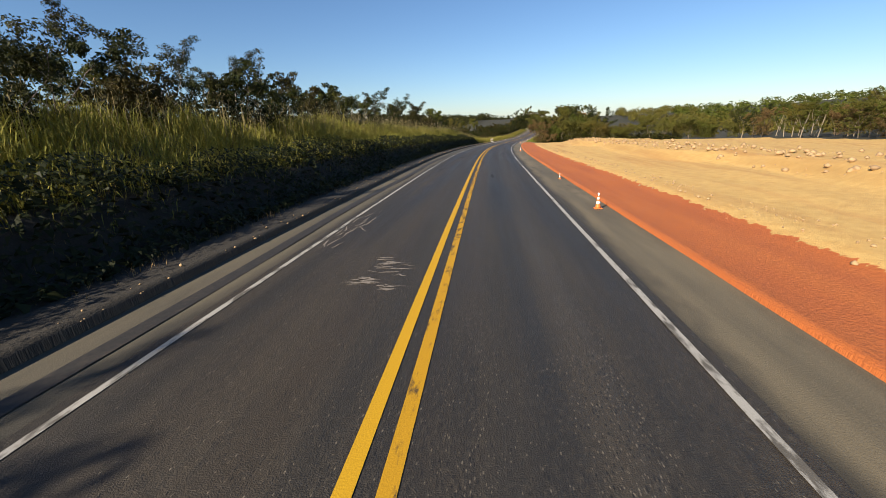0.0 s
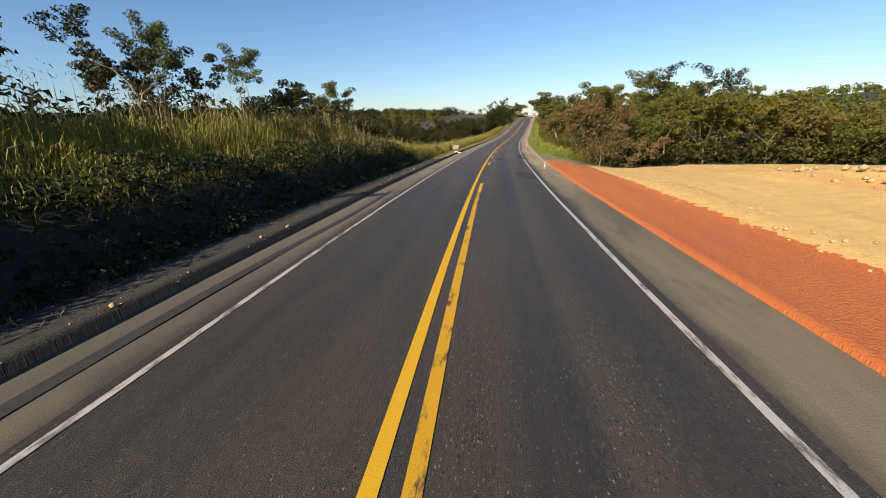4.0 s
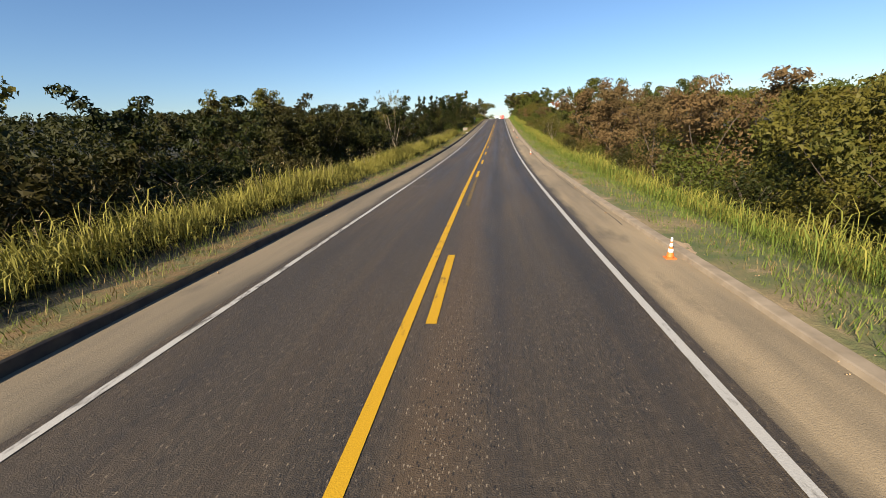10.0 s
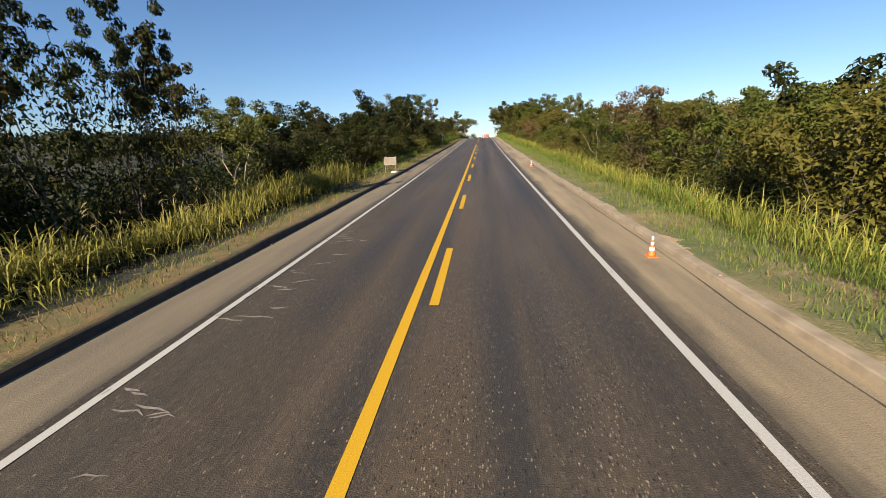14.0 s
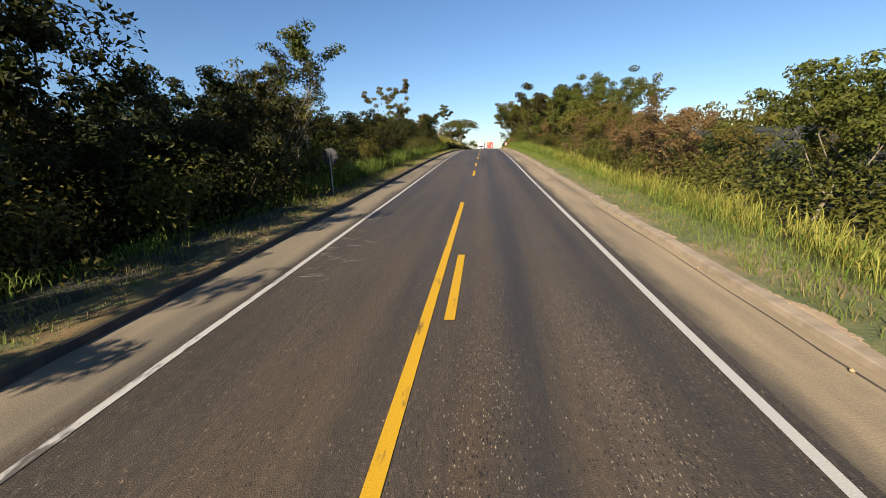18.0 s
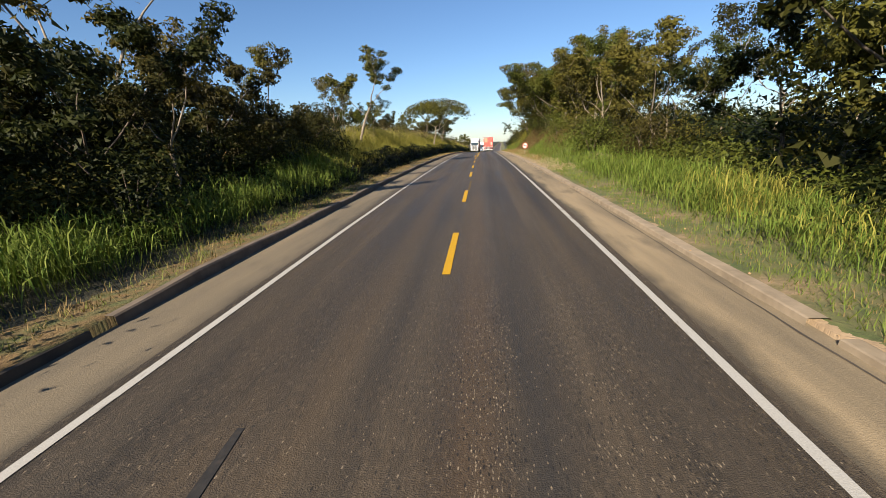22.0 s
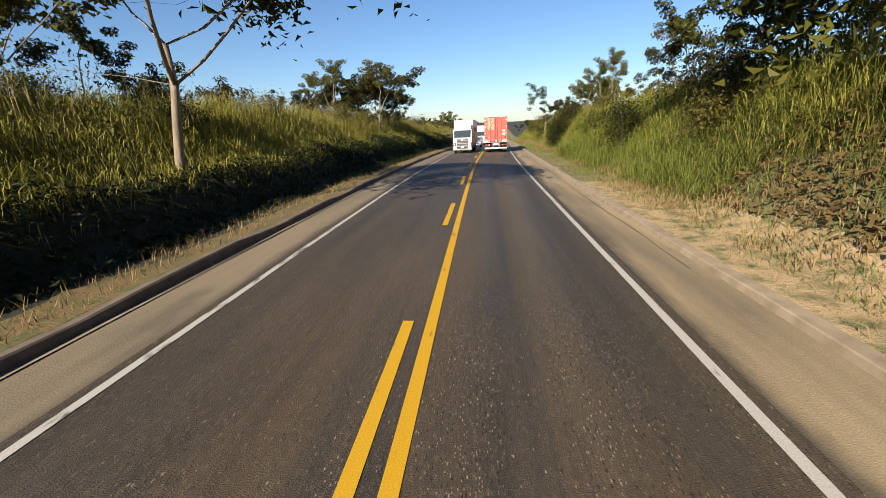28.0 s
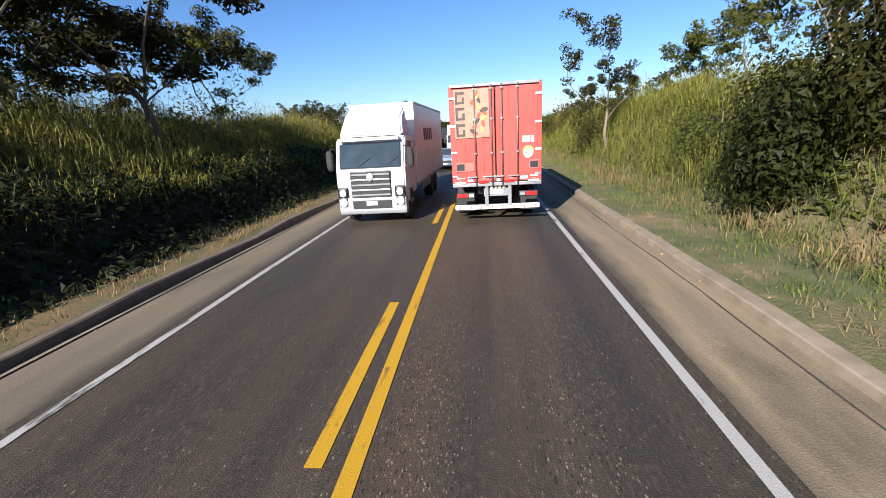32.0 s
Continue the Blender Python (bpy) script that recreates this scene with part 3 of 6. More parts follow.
def leaf_cloud(centres, rng, length, width, droop=.3, outward=None, loose=.55):
    """Leafy sprays, one triangle per centre, turned at random, or with their upper sides roughly towards outward."""
    n = len(centres)
    a = rng.uniform(0, 2 * math.pi, n)
    tilt = rng.normal(-droop, .55, n)
    way = np.stack((np.cos(a) * np.cos(tilt), np.sin(a) * np.cos(tilt), np.sin(tilt)), 1)
    side = np.stack((-np.sin(a), np.cos(a), rng.normal(0, .45, n)), 1)
    side /= np.linalg.norm(side, axis=1, keepdims=True)
    up = np.cross(way, side)
    if outward is not None:
        up = outward / np.maximum(np.linalg.norm(outward, axis=1, keepdims=True), 1e-6) + rng.normal(0, loose, (n, 3))
        up /= np.linalg.norm(up, axis=1, keepdims=True)
        way = way - up * (way * up).sum(1, keepdims=True)
        way /= np.maximum(np.linalg.norm(way, axis=1, keepdims=True), 1e-6)
        side = np.cross(up, way)
    size = rng.uniform(.65, 1.35, (n, 1))
    l, w = length * size, width * size
    skew = rng.uniform(-.3, .3, (n, 1))
    verts = np.stack((centres - way * l * .5 + side * w * .25, centres + side * w * (.5 + skew) + up * w * .2 + way * l * .1, centres + way * l * .5 - side * w * .45), 1).reshape(-1, 3)
    return verts, np.arange(n)[:, None] * 3 + (0, 1, 2)


def branching(rng, height, spread, bare, forks, lean, flat):
    """Limbs as (points, radii), and the tips where leaves sit."""
    limbs, tips = [], []
    girth = height * .0125 + .02

    def limb(base, way, length, radius, level):
        steps = 4
        points, p, d = [base], np.array(base, float), np.array(way, float)
        for k in range(steps):
            d = d + rng.normal(0, .16, 3) + np.array((0, 0, .05 if level else .12))
            d /= np.linalg.norm(d)
            p = p + d * length / steps
            points.append(p.copy())
        end = radius * (.62 if level == 0 else .45)
        limbs.append((points, list(np.linspace(radius, end, steps + 1))))
        if level >= 2:
            tips.extend(points[2:])
            return
        count = forks + int(rng.integers(0, 2)) if level == 0 else int(rng.integers(2, 4))
        turn = rng.uniform(0, 6.28)
        for k in range(count):
            a = turn + 2 * math.pi * k / count + rng.normal(0, .35)
            open_up = rng.uniform(.45, .95) * spread
            w = np.array((math.cos(a) * open_up, math.sin(a) * open_up, rng.uniform(.45, 1.0) * (1 - flat * .6)))
            w = w / np.linalg.norm(w)
            start = points[-1] if k < 2 or level else points[-2]
            rest = (height - bare) * (rng.uniform(.5, .72) if level == 0 else rng.uniform(.32, .5))
            limb(start, w, rest, end * .85, level + 1)
        tips.append(points[-1])

    limb((0, 0, -.3), (lean * .4, lean * .25, 1), bare + .3, girth, 0)
    return limbs, np.array(tips)


def tree_kind(name, seed, height, spread=1.0, bare=2.0, forks=3, lean=0.0, flat=0.0, leaves=1300, clump=.75, leaf=(.36, .20), bark=None, foliage=None, low=0.0, label="", dome=0.0):
    """One tree: an empty at its foot that holds the trunk with its limbs, and the crown."""
    r = np.random.default_rng(seed)
    limbs, tips = branching(r, height, spread, bare, forks, lean, flat)
    scale_z = height / max(tips[:, 2].max() + clump * .5, .1)
    root = new(name)
    verts, quads, count = [], [], 0
    for points, radii in limbs:
        points = np.array(points)
        sides = 6 if radii[0] > .08 else 3
        for i, p in enumerate(points):
            a = np.arange(sides) * 2 * math.pi / sides
            verts.append(p * (1, 1, scale_z) + radii[i] * np.stack((np.cos(a), np.sin(a), 0 * a), 1))
        for i in range(len(points) - 1):
            k = np.arange(sides)
            b = count + i * sides
            quads.append(np.stack((b + k, b + (k + 1) % sides, b + sides + (k + 1) % sides, b + sides + k), 1))
        count += len(points) * sides
    mesh = mesh_of("trunk", np.concatenate(verts), [np.concatenate(quads)])
    mesh.materials.append(bark)
    mesh.polygons.foreach_set("use_smooth", np.ones(len(mesh.polygons), bool))
    trunk = new("trunk", mesh)
    trunk.parent = root
    if leaves:
        tufts = np.concatenate((tips, tips[r.integers(0, len(tips), len(tips) // 2)] + r.normal(0, .5 * clump, (len(tips) // 2, 3))))
        hub = tufts[r.integers(0, len(tufts), leaves)] * (1, 1, scale_z)
        off = r.normal(0, 1, (leaves, 3))
        core = r.random((leaves, 1)) < (.10 if leaves > 1900 else 0)
        off *= np.where(core, r.uniform(.1, .55, (leaves, 1)), r.uniform(.3, 1, (leaves, 1)) ** .45) * clump * .62 / np.linalg.norm(off, axis=1, keepdims=True)
        grow = np.where(core, 1.45, .98) if leaves > 2500 else np.ones((leaves, 1))
        off[:, 2] *= .62 - .35 * flat
        centres = hub + off
        if dome:
            hubs = np.stack((r.normal(0, 1, 34), r.normal(0, 1, 34)), 1)
            hubs *= (r.uniform(0, 1, (34, 1)) ** .5) * dome / np.linalg.norm(hubs, axis=1, keepdims=True)
            k = r.integers(0, 34, leaves)
            spot = hubs[k] + r.normal(0, .68, (leaves, 2))
            q = np.linalg.norm(spot, axis=1) / dome
            centres = np.stack((spot[:, 0] + tips[:, 0].mean(), spot[:, 1] + tips[:, 1].mean(), height - 1.6 * q ** 2 - r.uniform(0, 1, leaves) ** 1.2 * (2.3 - 1.0 * np.clip(q, 0, 1)) + .4 * np.sin(7 * hubs[k, 0])), 1)
        if low:
            k = int(leaves * low)
            a, q = r.uniform(0, 6.28, k), r.uniform(.2, 1, k) ** .5 * height * .28
            centres[:k] = np.stack((np.cos(a) * q, np.sin(a) * q, r.uniform(.1, .75, k) * height), 1)
        middle = np.array((centres[:, 0].mean(), centres[:, 1].mean(), height * .5))
        face = off / np.linalg.norm(off, axis=1, keepdims=True) + .12 * (centres - middle) + (0, 0, .35)
        v, f = leaf_cloud(centres, r, leaf[0] * grow, leaf[1] * grow, outward=face)
        mesh = mesh_of("crown", v, [f])
        mesh.materials.append(foliage)
        crown = new("crown", mesh)
        crown.parent = root
    return tagged(root, label, "tree")


def shrub_kind(name, seed, height, width, leaves, leaf, foliage, label):
    r = np.random.default_rng(seed)
    root = new(name)
    bm = bmesh.new()
    for k in range(6):
        a = r.uniform(0, 6.28)
        top = Vector((math.cos(a) * width * .4, math.sin(a) * width * .4, height * r.uniform(.6, .95)))
        tube([(0, 0, -.2), top * .5 + Vector((0, 0, height * .12)), top], [.035, .022, .008], 4, bm)
    part("stem", bm, BARK_DARK, root)
    hubs = np.stack((r.normal(0, width * .33, 26), r.normal(0, width * .33, 26), r.uniform(.15, .95, 26) * height), 1)
    hubs[:, :2] *= (1.15 - .6 * hubs[:, 2:3] / height)
    off = r.normal(0, .22 * min(height, width), (leaves, 3)) * (1, 1, .7)
    centres = hubs[r.integers(0, 26, leaves)] + off
    centres[:, 2] = np.clip(centres[:, 2], .05, None)
    v, f = leaf_cloud(centres, r, *leaf, outward=off + .3 * centres)
    mesh = mesh_of("foliage", v, [f])
    mesh.materials.append(foliage)
    new("foliage", mesh).parent = root
    return tagged(root, label, "shrub")


ROUND = "broadleaf tree with a dense green crown in roadside woodland"
LOW = "low spreading woodland tree with leaves down to the ground"
SLIM = "slender tree with a pale trunk and thin airy crown"
DRY = "roadside tree with brownish dry leaves"
KINDS = {
    "round": [tree_kind("broadleaf_tree", 11 + k, 7.5, 1.0, 2.0, 3, .15 * (k - 1), .15, 9000, .95, (.165, .125), BARK_DARK if k % 2 else BARK_PALE, (LEAF_GREEN, LEAF_DARK, LEAF_GREEN, LEAF_OLIVE)[k], .10, ROUND) for k in range(4)],
    "round_far": [tree_kind("broadleaf_tree", 11 + k, 7.5, 1.0, 2.0, 3, .15 * (k - 1), .15, 3600, .95, (.25, .19), BARK_DARK if k % 2 else BARK_PALE, (LEAF_GREEN, LEAF_DARK, LEAF_GREEN, LEAF_OLIVE)[k], .12, ROUND) for k in range(4)],
    "low": [tree_kind("woodland_tree", 31 + k, 5.6, 1.25, 1.1, 4, .2 * (k - 1), .25, 7000, .98, (.17, .13), BARK_DARK, (LEAF_DARK, LEAF_GREEN, LEAF_OLIVE, LEAF_DARK)[k], .35, LOW) for k in range(4)],
    "low_far": [tree_kind("woodland_tree", 31 + k, 5.6, 1.25, 1.1, 4, .2 * (k - 1), .25, 3200, .98, (.25, .19), BARK_DARK, (LEAF_DARK, LEAF_GREEN, LEAF_OLIVE, LEAF_DARK)[k], .35, LOW) for k in range(4)],
    "airy": [tree_kind("slender_tree", 51 + k, 8.5, .78, 2.9, 3, .18 * (k - 1), .05, 3600, .85, (.17, .13), BARK_PALE, (LEAF_DARK, LEAF_GREEN, LEAF_OLIVE)[k], 0, SLIM) for k in range(3)],
    "brown": [tree_kind("dry_leaved_tree", 71 + k, 6.8, 1.05, 1.6, 4, .1, .15, 8000, .9, (.165, .125), BARK_DARK, LEAF_BROWN, .18, DRY) for k in range(2)],
    "bare": [tree_kind("bare_tree", 91 + k, 6.8, .85, 1.8, 4, .15, 0, 700, .5, (.18, .12), BARK_PALE, LEAF_OLIVE, 0,
                       "nearly leafless tree with pale bare branches") for k in range(2)],
    "umbrella": [tree_kind("umbrella_tree", 112, 9.0, 1.25, 3.2, 4, -.35, .85, 7000, .85, (.30, .21), BARK_PALE, LEAF_OLIVE, 0,
                           "flat-topped umbrella tree with several slanting pale trunks", dome=4.7)],
    "spire": [tree_kind("spire_tree", 131 + k, 8.6, .30, 1.2, 3, 0, 0, 7500, .60, (.18, .13), BARK_DARK, LEAF_DARK, .4,
                        "tall narrow tree with dark drooping leaves") for k in range(2)],
    "spread": [tree_kind("spreading_tree", 212, 6.6, 1.35, 2.1, 4, .05, .45, 9500, 1.0, (.18, .135), BARK_DARK, LEAF_DARK, 0, "spreading tree with a dense dark crown on the bank")],
    "vast": [tree_kind("spreading_tree", 231 + k, 11.0, 1.45, 3.2, 4, .1, .15, 15000, 1.35, (.21, .16), BARK_PALE, (LEAF_OLIVE, LEAF_GREEN)[k], 0, "large spreading tree with pale limbs over the verge") for k in range(2)],
    "slant": [tree_kind("slanting_tree", 243, 9.2, .85, 4.4, 3, 1.1, .1, 3600, .8, (.22, .17), BARK_PALE, LEAF_OLIVE, 0, "slanting tree with a thin pale trunk and open crown")],
    "pale": [tree_kind("airy_tree", 251, 12.0, 1.05, 2.6, 4, .1, .05, 5200, .9, (.26, .19), BARK_PALE, LEAF_OLIVE, .04, "broad airy tree with many pale branches")],
    "rust": [tree_kind("rust_tree", 151, 5.5, .9, 1.8, 3, .1, .1, 1700, .7, (.28, .24), BARK_DARK, LEAF_RUST, .1, "small tree with rust-red leaves")],
    "shrub": [shrub_kind("roadside_shrub", 171 + k, 2.3, 2.2, 2700, (.14, .095), (LEAF_GREEN, LEAF_DARK, LEAF_OLIVE)[k], "leafy shrub at the edge of the woodland") for k in range(3)],
    "dark_shrub": [shrub_kind("broadleaf_shrub", 191, 3.2, 2.2, 4600, (.20, .13), LEAF_DARK, "tall shrub with large dark green leaves")],
}
USED = {}


def plant(kind, s, u, size=1.0, spin=None, pick=None, group="", wide=1.0):
    """Stands a copy of a kind of plant on the ground; the first of each kind is the original itself."""
    kind = kind + "_far" if abs(u) > 12.2 and kind + "_far" in KINDS else kind
    choices = KINDS[kind]
    k = int(rng.integers(0, len(choices))) if pick is None else pick
    spin = rng.uniform(0, 360) if spin is None else spin
    m = Matrix.Translation(ground_point(s, u, .05).tolist()) @ Matrix.Rotation(radians(spin), 4, "Z") @ Matrix.Diagonal((size * wide, size * wide, size, 1))
    if (kind, k) in USED:
        ob = copy_thing(choices[k], m @ Matrix.Diagonal((*(1 / x for x in choices[k].scale), 1)))
    else:
        ob = choices[k]
        ob.matrix_basis = m
        USED[kind, k] = True
    if group:
        tagged(ob, group=group)
    return ob


# trees that stand out along the way: kind, s, u, height factor, pick
LANDMARKS = (
    # left, at the start: on the grass bank
    ("low", 9.5, -11.6, .62, 0), ("round", 12.5, -13.2, .5, 1), ("low", 15.2, -12.6, .56, 3), ("airy", 17.6, -13.4, .5, 0), ("airy", 23.4, -13.6, .58, 0), ("low", 28.5, -13.8, .55, 3), ("low", 38, -14, .5, 0), ("round", 18, -18, .52, 0), ("airy", 19.8, -15, .55, 0, 1.3), ("round", 28.4, -16, .6, 1), ("airy", 42.3, -15, .5, 2), ("airy", 53.5, -15, .5, 1, 1.3), ("round", 49.2, -18, .58, 0), ("airy", 75.5, -18.2, 1.0, 0), ("round", 75.6, -34, 1.3, 0),
    ("airy", 87.9, -15, .7, 0), ("airy", 94.8, -14, .65, 1), ("airy", 106.9, -14, .58, 2), ("airy", 138.4, -27.9, 1.42, 1), ("round", 125, -15, .6, 1), ("round", 184.9, -31, 1.4, 2), ("bare", 213.3, -9.9, 1.17, 0, .6),
    ("round", 222.5, -34, 1.4, 0), ("round", 224.1, -13, .82, 3), ("spire", 237.5, -11.2, .95, 0, .62), ("spire", 240, -10.7, .95, 1, .62), ("spire", 240.8, -9.6, .83, 0, .62), ("round", 247.4, -12, .8, 2), ("airy", 260.7, -13, .75, 0),
    ("round", 282.6, -13.5, 1.15, 1), ("airy", 287.2, -15, .95, 2), ("round", 291, -17, .8, 0), ("airy", 298.8, -13.5, 1.1, 1, 1.25), ("airy", 287, -12.2, 1.0, 0, 1.2), ("bare", 307.8, -10.5, 1.0, 1), ("round", 295.2, -11.3, 1.1, 1), ("spire", 298.9, -11.8, 1.1, 0), ("round", 305, -11.8, .95, 1), ("spire", 310.7, -11.5, .85, 1), ("round", 212, -13.5, .95, 1), ("round", 217.1, -12.6, .85, 1), ("low", 206.8, -12, 1.0, 0), ("low", 199, -12.1, 1.0, 3), ("airy", 314.9, -11.6, .95, 0), ("airy", 318.6, -13.1, 1.25, 1), ("pale", 365.8, -16.3, 1.05, 0), ("airy", 343.1, -25, 1.25, 0), ("round", 354.8, -15, .85, 3), ("airy", 362.3, -10, .72, 2),
    ("round", 346.4, -15, .7, 1), ("round", 339.8, -14, .65, 0),
    # right
    ("brown", 104.7, 8.9, .85, 0), ("round", 111.2, 9.6, .95, 3), ("airy", 106, 14, .7, 2), ("round", 113.8, 11.5, .85, 1), ("round", 122.4, 9.6, .82, 0), ("round", 129.9, 10.4, .78, 3), ("brown", 117.6, 10.2, .95, 1), ("round", 132.7, 12.2, .95, 0), ("brown", 139.6, 10, .8, 0), ("airy", 118.9, 9.0, .6, 2), ("airy", 116.3, 8.8, .62, 1),
    ("brown", 157, 10.4, 1.24, 1), ("round", 164.5, 11.9, 1.2, 1, 1.0), ("brown", 206.4, 10.6, 1.15, 0), ("round", 209.4, 11.5, 1.05, 2), ("round", 239.9, 28, 1.25, 0), ("round", 239.5, 12.6, .74, 1), ("bare", 230.9, 9.7, .68, 1), ("spire", 224.6, 12.1, .74, 0, .6),
    ("round", 248.3, 12.5, .68, 2), ("round", 288.2, 11.5, .9, 0), ("round", 349.2, 13, 1.05, 0), ("round", 354.8, 13.5, 1.12, 2), ("rust", 372.6, 27, 1.2, 0), ("vast", 368.4, 22, 1.1, 1), ("round", 356, 11.8, 1.4, 1), ("round", 361.5, 12.6, 1.5, 1), ("vast", 352, 15.5, .95, 1), ("round", 376.3, 33, 1.6, 0), ("round", 391.6, 11.5, 1.3, 2), ("airy", 396.9, 14.7, 1.25, 1), ("vast", 406, 12.0, .95, 1, 1.4), ("vast", 420.5, 13.2, 1.08, 0, 1.2), ("round", 425, 8.9, 1.22, 3, 1.3), ("round", 407.5, 9.6, 1.15, 0, 1.2), ("round", 416, 10.5, 1.2, 0, 1.1), ("round", 367, 13, .95, 1), ("round", 376.4, 12, 1.05, 2),
    ("airy", 387.6, 11.5, 1.05, 1), ("airy", 391.4, 12.5, 1.0, 0), ("airy", 396.1, 11, 1.0, 2), ("round", 400.8, 12.5, 1.1, 0), ("round", 414.4, 11.3, 1.35, 1), ("airy", 411.1, 10.8, 1.0, 0), ("round", 420.6, 11, 1.25, 2), ("round", 425.3, 12.5, 1.2, 0), ("airy", 417.7, 13, 1.1, 1),
    ("airy", 463.9, 13, .7, 1), ("airy", 464.5, 11.2, .62, 2), ("airy", 458.2, 12.6, .72, 1), ("airy", 475.7, 8.4, .84, 0), ("round", 481.1, 16.8, .85, 2), ("round", 467.5, 12.4, .66, 0), ("airy", 446.5, 13.5, .7, 2), ("round", 441.4, 12.6, .72, 1), ("round", 495.9, 12, .7, 1),
    # left, on the grass bank near the end
    ("airy", 387.8, -20, 1.1, 1), ("airy", 421.5, -23, .75, 0), ("round", 435, -23.5, 1.0, 0), ("airy", 389.5, -13.5, .8, 2), ("airy", 396.1, -15, .75, 1), ("round", 402.7, -16, .6, 0), ("airy", 410.2, -15, .7, 0), ("round", 427.2, -14, .6, 2),
    ("spread", 465.8, -10.9, 1.2, 0, 1.3), ("round", 469.8, -11.2, .8, 0), ("airy", 459.6, -10.6, .86, 2, 1.25), ("round", 462.4, -12.4, .82, 1), ("airy", 456.2, -14, .72, 1), ("round", 458.5, -15.5, .7, 3), ("round", 501.3, -8.4, .74, 2), ("round", 537.9, -10, .75, 0), ("round", 587.9, 12, .9, 1),
)
plant("umbrella", 428.3, -8.6, .95, 137, 0, "trees along the road", 1.22)
plant("slant", 387.2, -10.9, .9, -50, 0, "trees along the road", 1.2)
plant("slant", 134.2, 9.6, .92, 130, 0, "trees along the road", 1.45)
for kind, s, u, size, pick, *wide in LANDMARKS:
    plant(kind, s, u, size, pick=pick, wide=wide[0] if wide else 1.0, group="trees along the road")


# leaf picks carry the light: dark on the shaded left, paler on the right
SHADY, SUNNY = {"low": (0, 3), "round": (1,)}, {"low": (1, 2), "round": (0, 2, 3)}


def wood(s0, s1, u0, u1, count, kinds, low, high, group):
    """Fills a stretch of roadside with trees, thinner towards the back: darker kinds in place of shade on the left,
    paler ones on the right.
    """
    made = []
    for _ in range(count * 6):
        if len(made) >= count:
            break
        s, u = rng.uniform(s0, s1), u0 + (u1 - u0) * rng.uniform(0, 1) ** 1.4
        if all((s - a) ** 2 + (u - b) ** 2 > 4.5 for a, b in made):
            made.append((s, u))
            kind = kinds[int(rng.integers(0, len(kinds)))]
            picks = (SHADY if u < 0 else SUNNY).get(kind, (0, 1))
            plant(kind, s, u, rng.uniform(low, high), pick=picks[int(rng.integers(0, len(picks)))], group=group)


# unseen trees behind the start, placed to throw shade on the left shoulder
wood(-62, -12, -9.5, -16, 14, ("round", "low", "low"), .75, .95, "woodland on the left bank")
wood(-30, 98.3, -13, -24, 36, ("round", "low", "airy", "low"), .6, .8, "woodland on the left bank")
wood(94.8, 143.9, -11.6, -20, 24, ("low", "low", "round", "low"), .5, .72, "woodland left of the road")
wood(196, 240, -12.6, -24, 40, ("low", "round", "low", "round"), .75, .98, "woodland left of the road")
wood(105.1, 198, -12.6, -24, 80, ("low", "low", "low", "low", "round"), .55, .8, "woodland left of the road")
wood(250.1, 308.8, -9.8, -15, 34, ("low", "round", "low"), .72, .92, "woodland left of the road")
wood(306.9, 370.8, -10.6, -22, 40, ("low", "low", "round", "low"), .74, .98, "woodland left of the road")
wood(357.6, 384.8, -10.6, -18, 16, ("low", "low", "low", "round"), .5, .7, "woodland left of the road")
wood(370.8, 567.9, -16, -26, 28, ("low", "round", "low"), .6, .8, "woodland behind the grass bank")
wood(-20, 103.4, 46, 58, 70, ("round", "low", "airy", "brown"), .6, .85, "woodland behind the earthworks")
wood(104.3, 110.3, 11, 48, 26, ("low", "round", "low"), .65, .85, "woodland edge behind the earthworks")
wood(114.6, 158.5, 10, 26, 40, ("round", "low", "brown", "airy"), .85, 1.15, "woodland right of the road")
wood(156.8, 358.6, 10.5, 21, 92, ("low", "brown", "round", "low", "low", "round", "brown"), .62, .88, "woodland right of the road")
wood(389.5, 433, 11.8, 16, 16, ("round", "low", "round", "airy"), 1.0, 1.25, "woodland on the right bank")
wood(358.6, 440, 12.5, 24, 24, ("round", "low", "airy", "round"), .75, 1.1, "woodland on the right bank")
wood(440, 567.9, 15, 26, 26, ("low", "airy", "low", "round"), .5, .68, "woodland on the right bank")
for s0, s1, u0, u1, count in ((92.2, 251.8, -10.8, -12.8, 26), (251.8, 370.8, -7.8, -10, 34), (106.9, 158.5, 8.0, 10, 14), (158.5, 363.3, 8.8, 11, 40), (358.6, 419.6, 8.5, 11, 12), (429.1, 507.9, 8, 11, 18), (391.4, 507.9, -11, -14, 12)):
    for _ in range(count):
        plant("shrub", rng.uniform(s0, s1), u0 + (u1 - u0) * rng.random(), rng.uniform(.6, 1.1), group="shrubs at the edge of the woodland")
for s, u, size in ((460.6, 7.9, .86), (462.0, 8.5, .8), (459.9, 9.0, .95)):
    plant("dark_shrub", s, u, size, wide=.8, group="shrubs at the edge of the woodland")


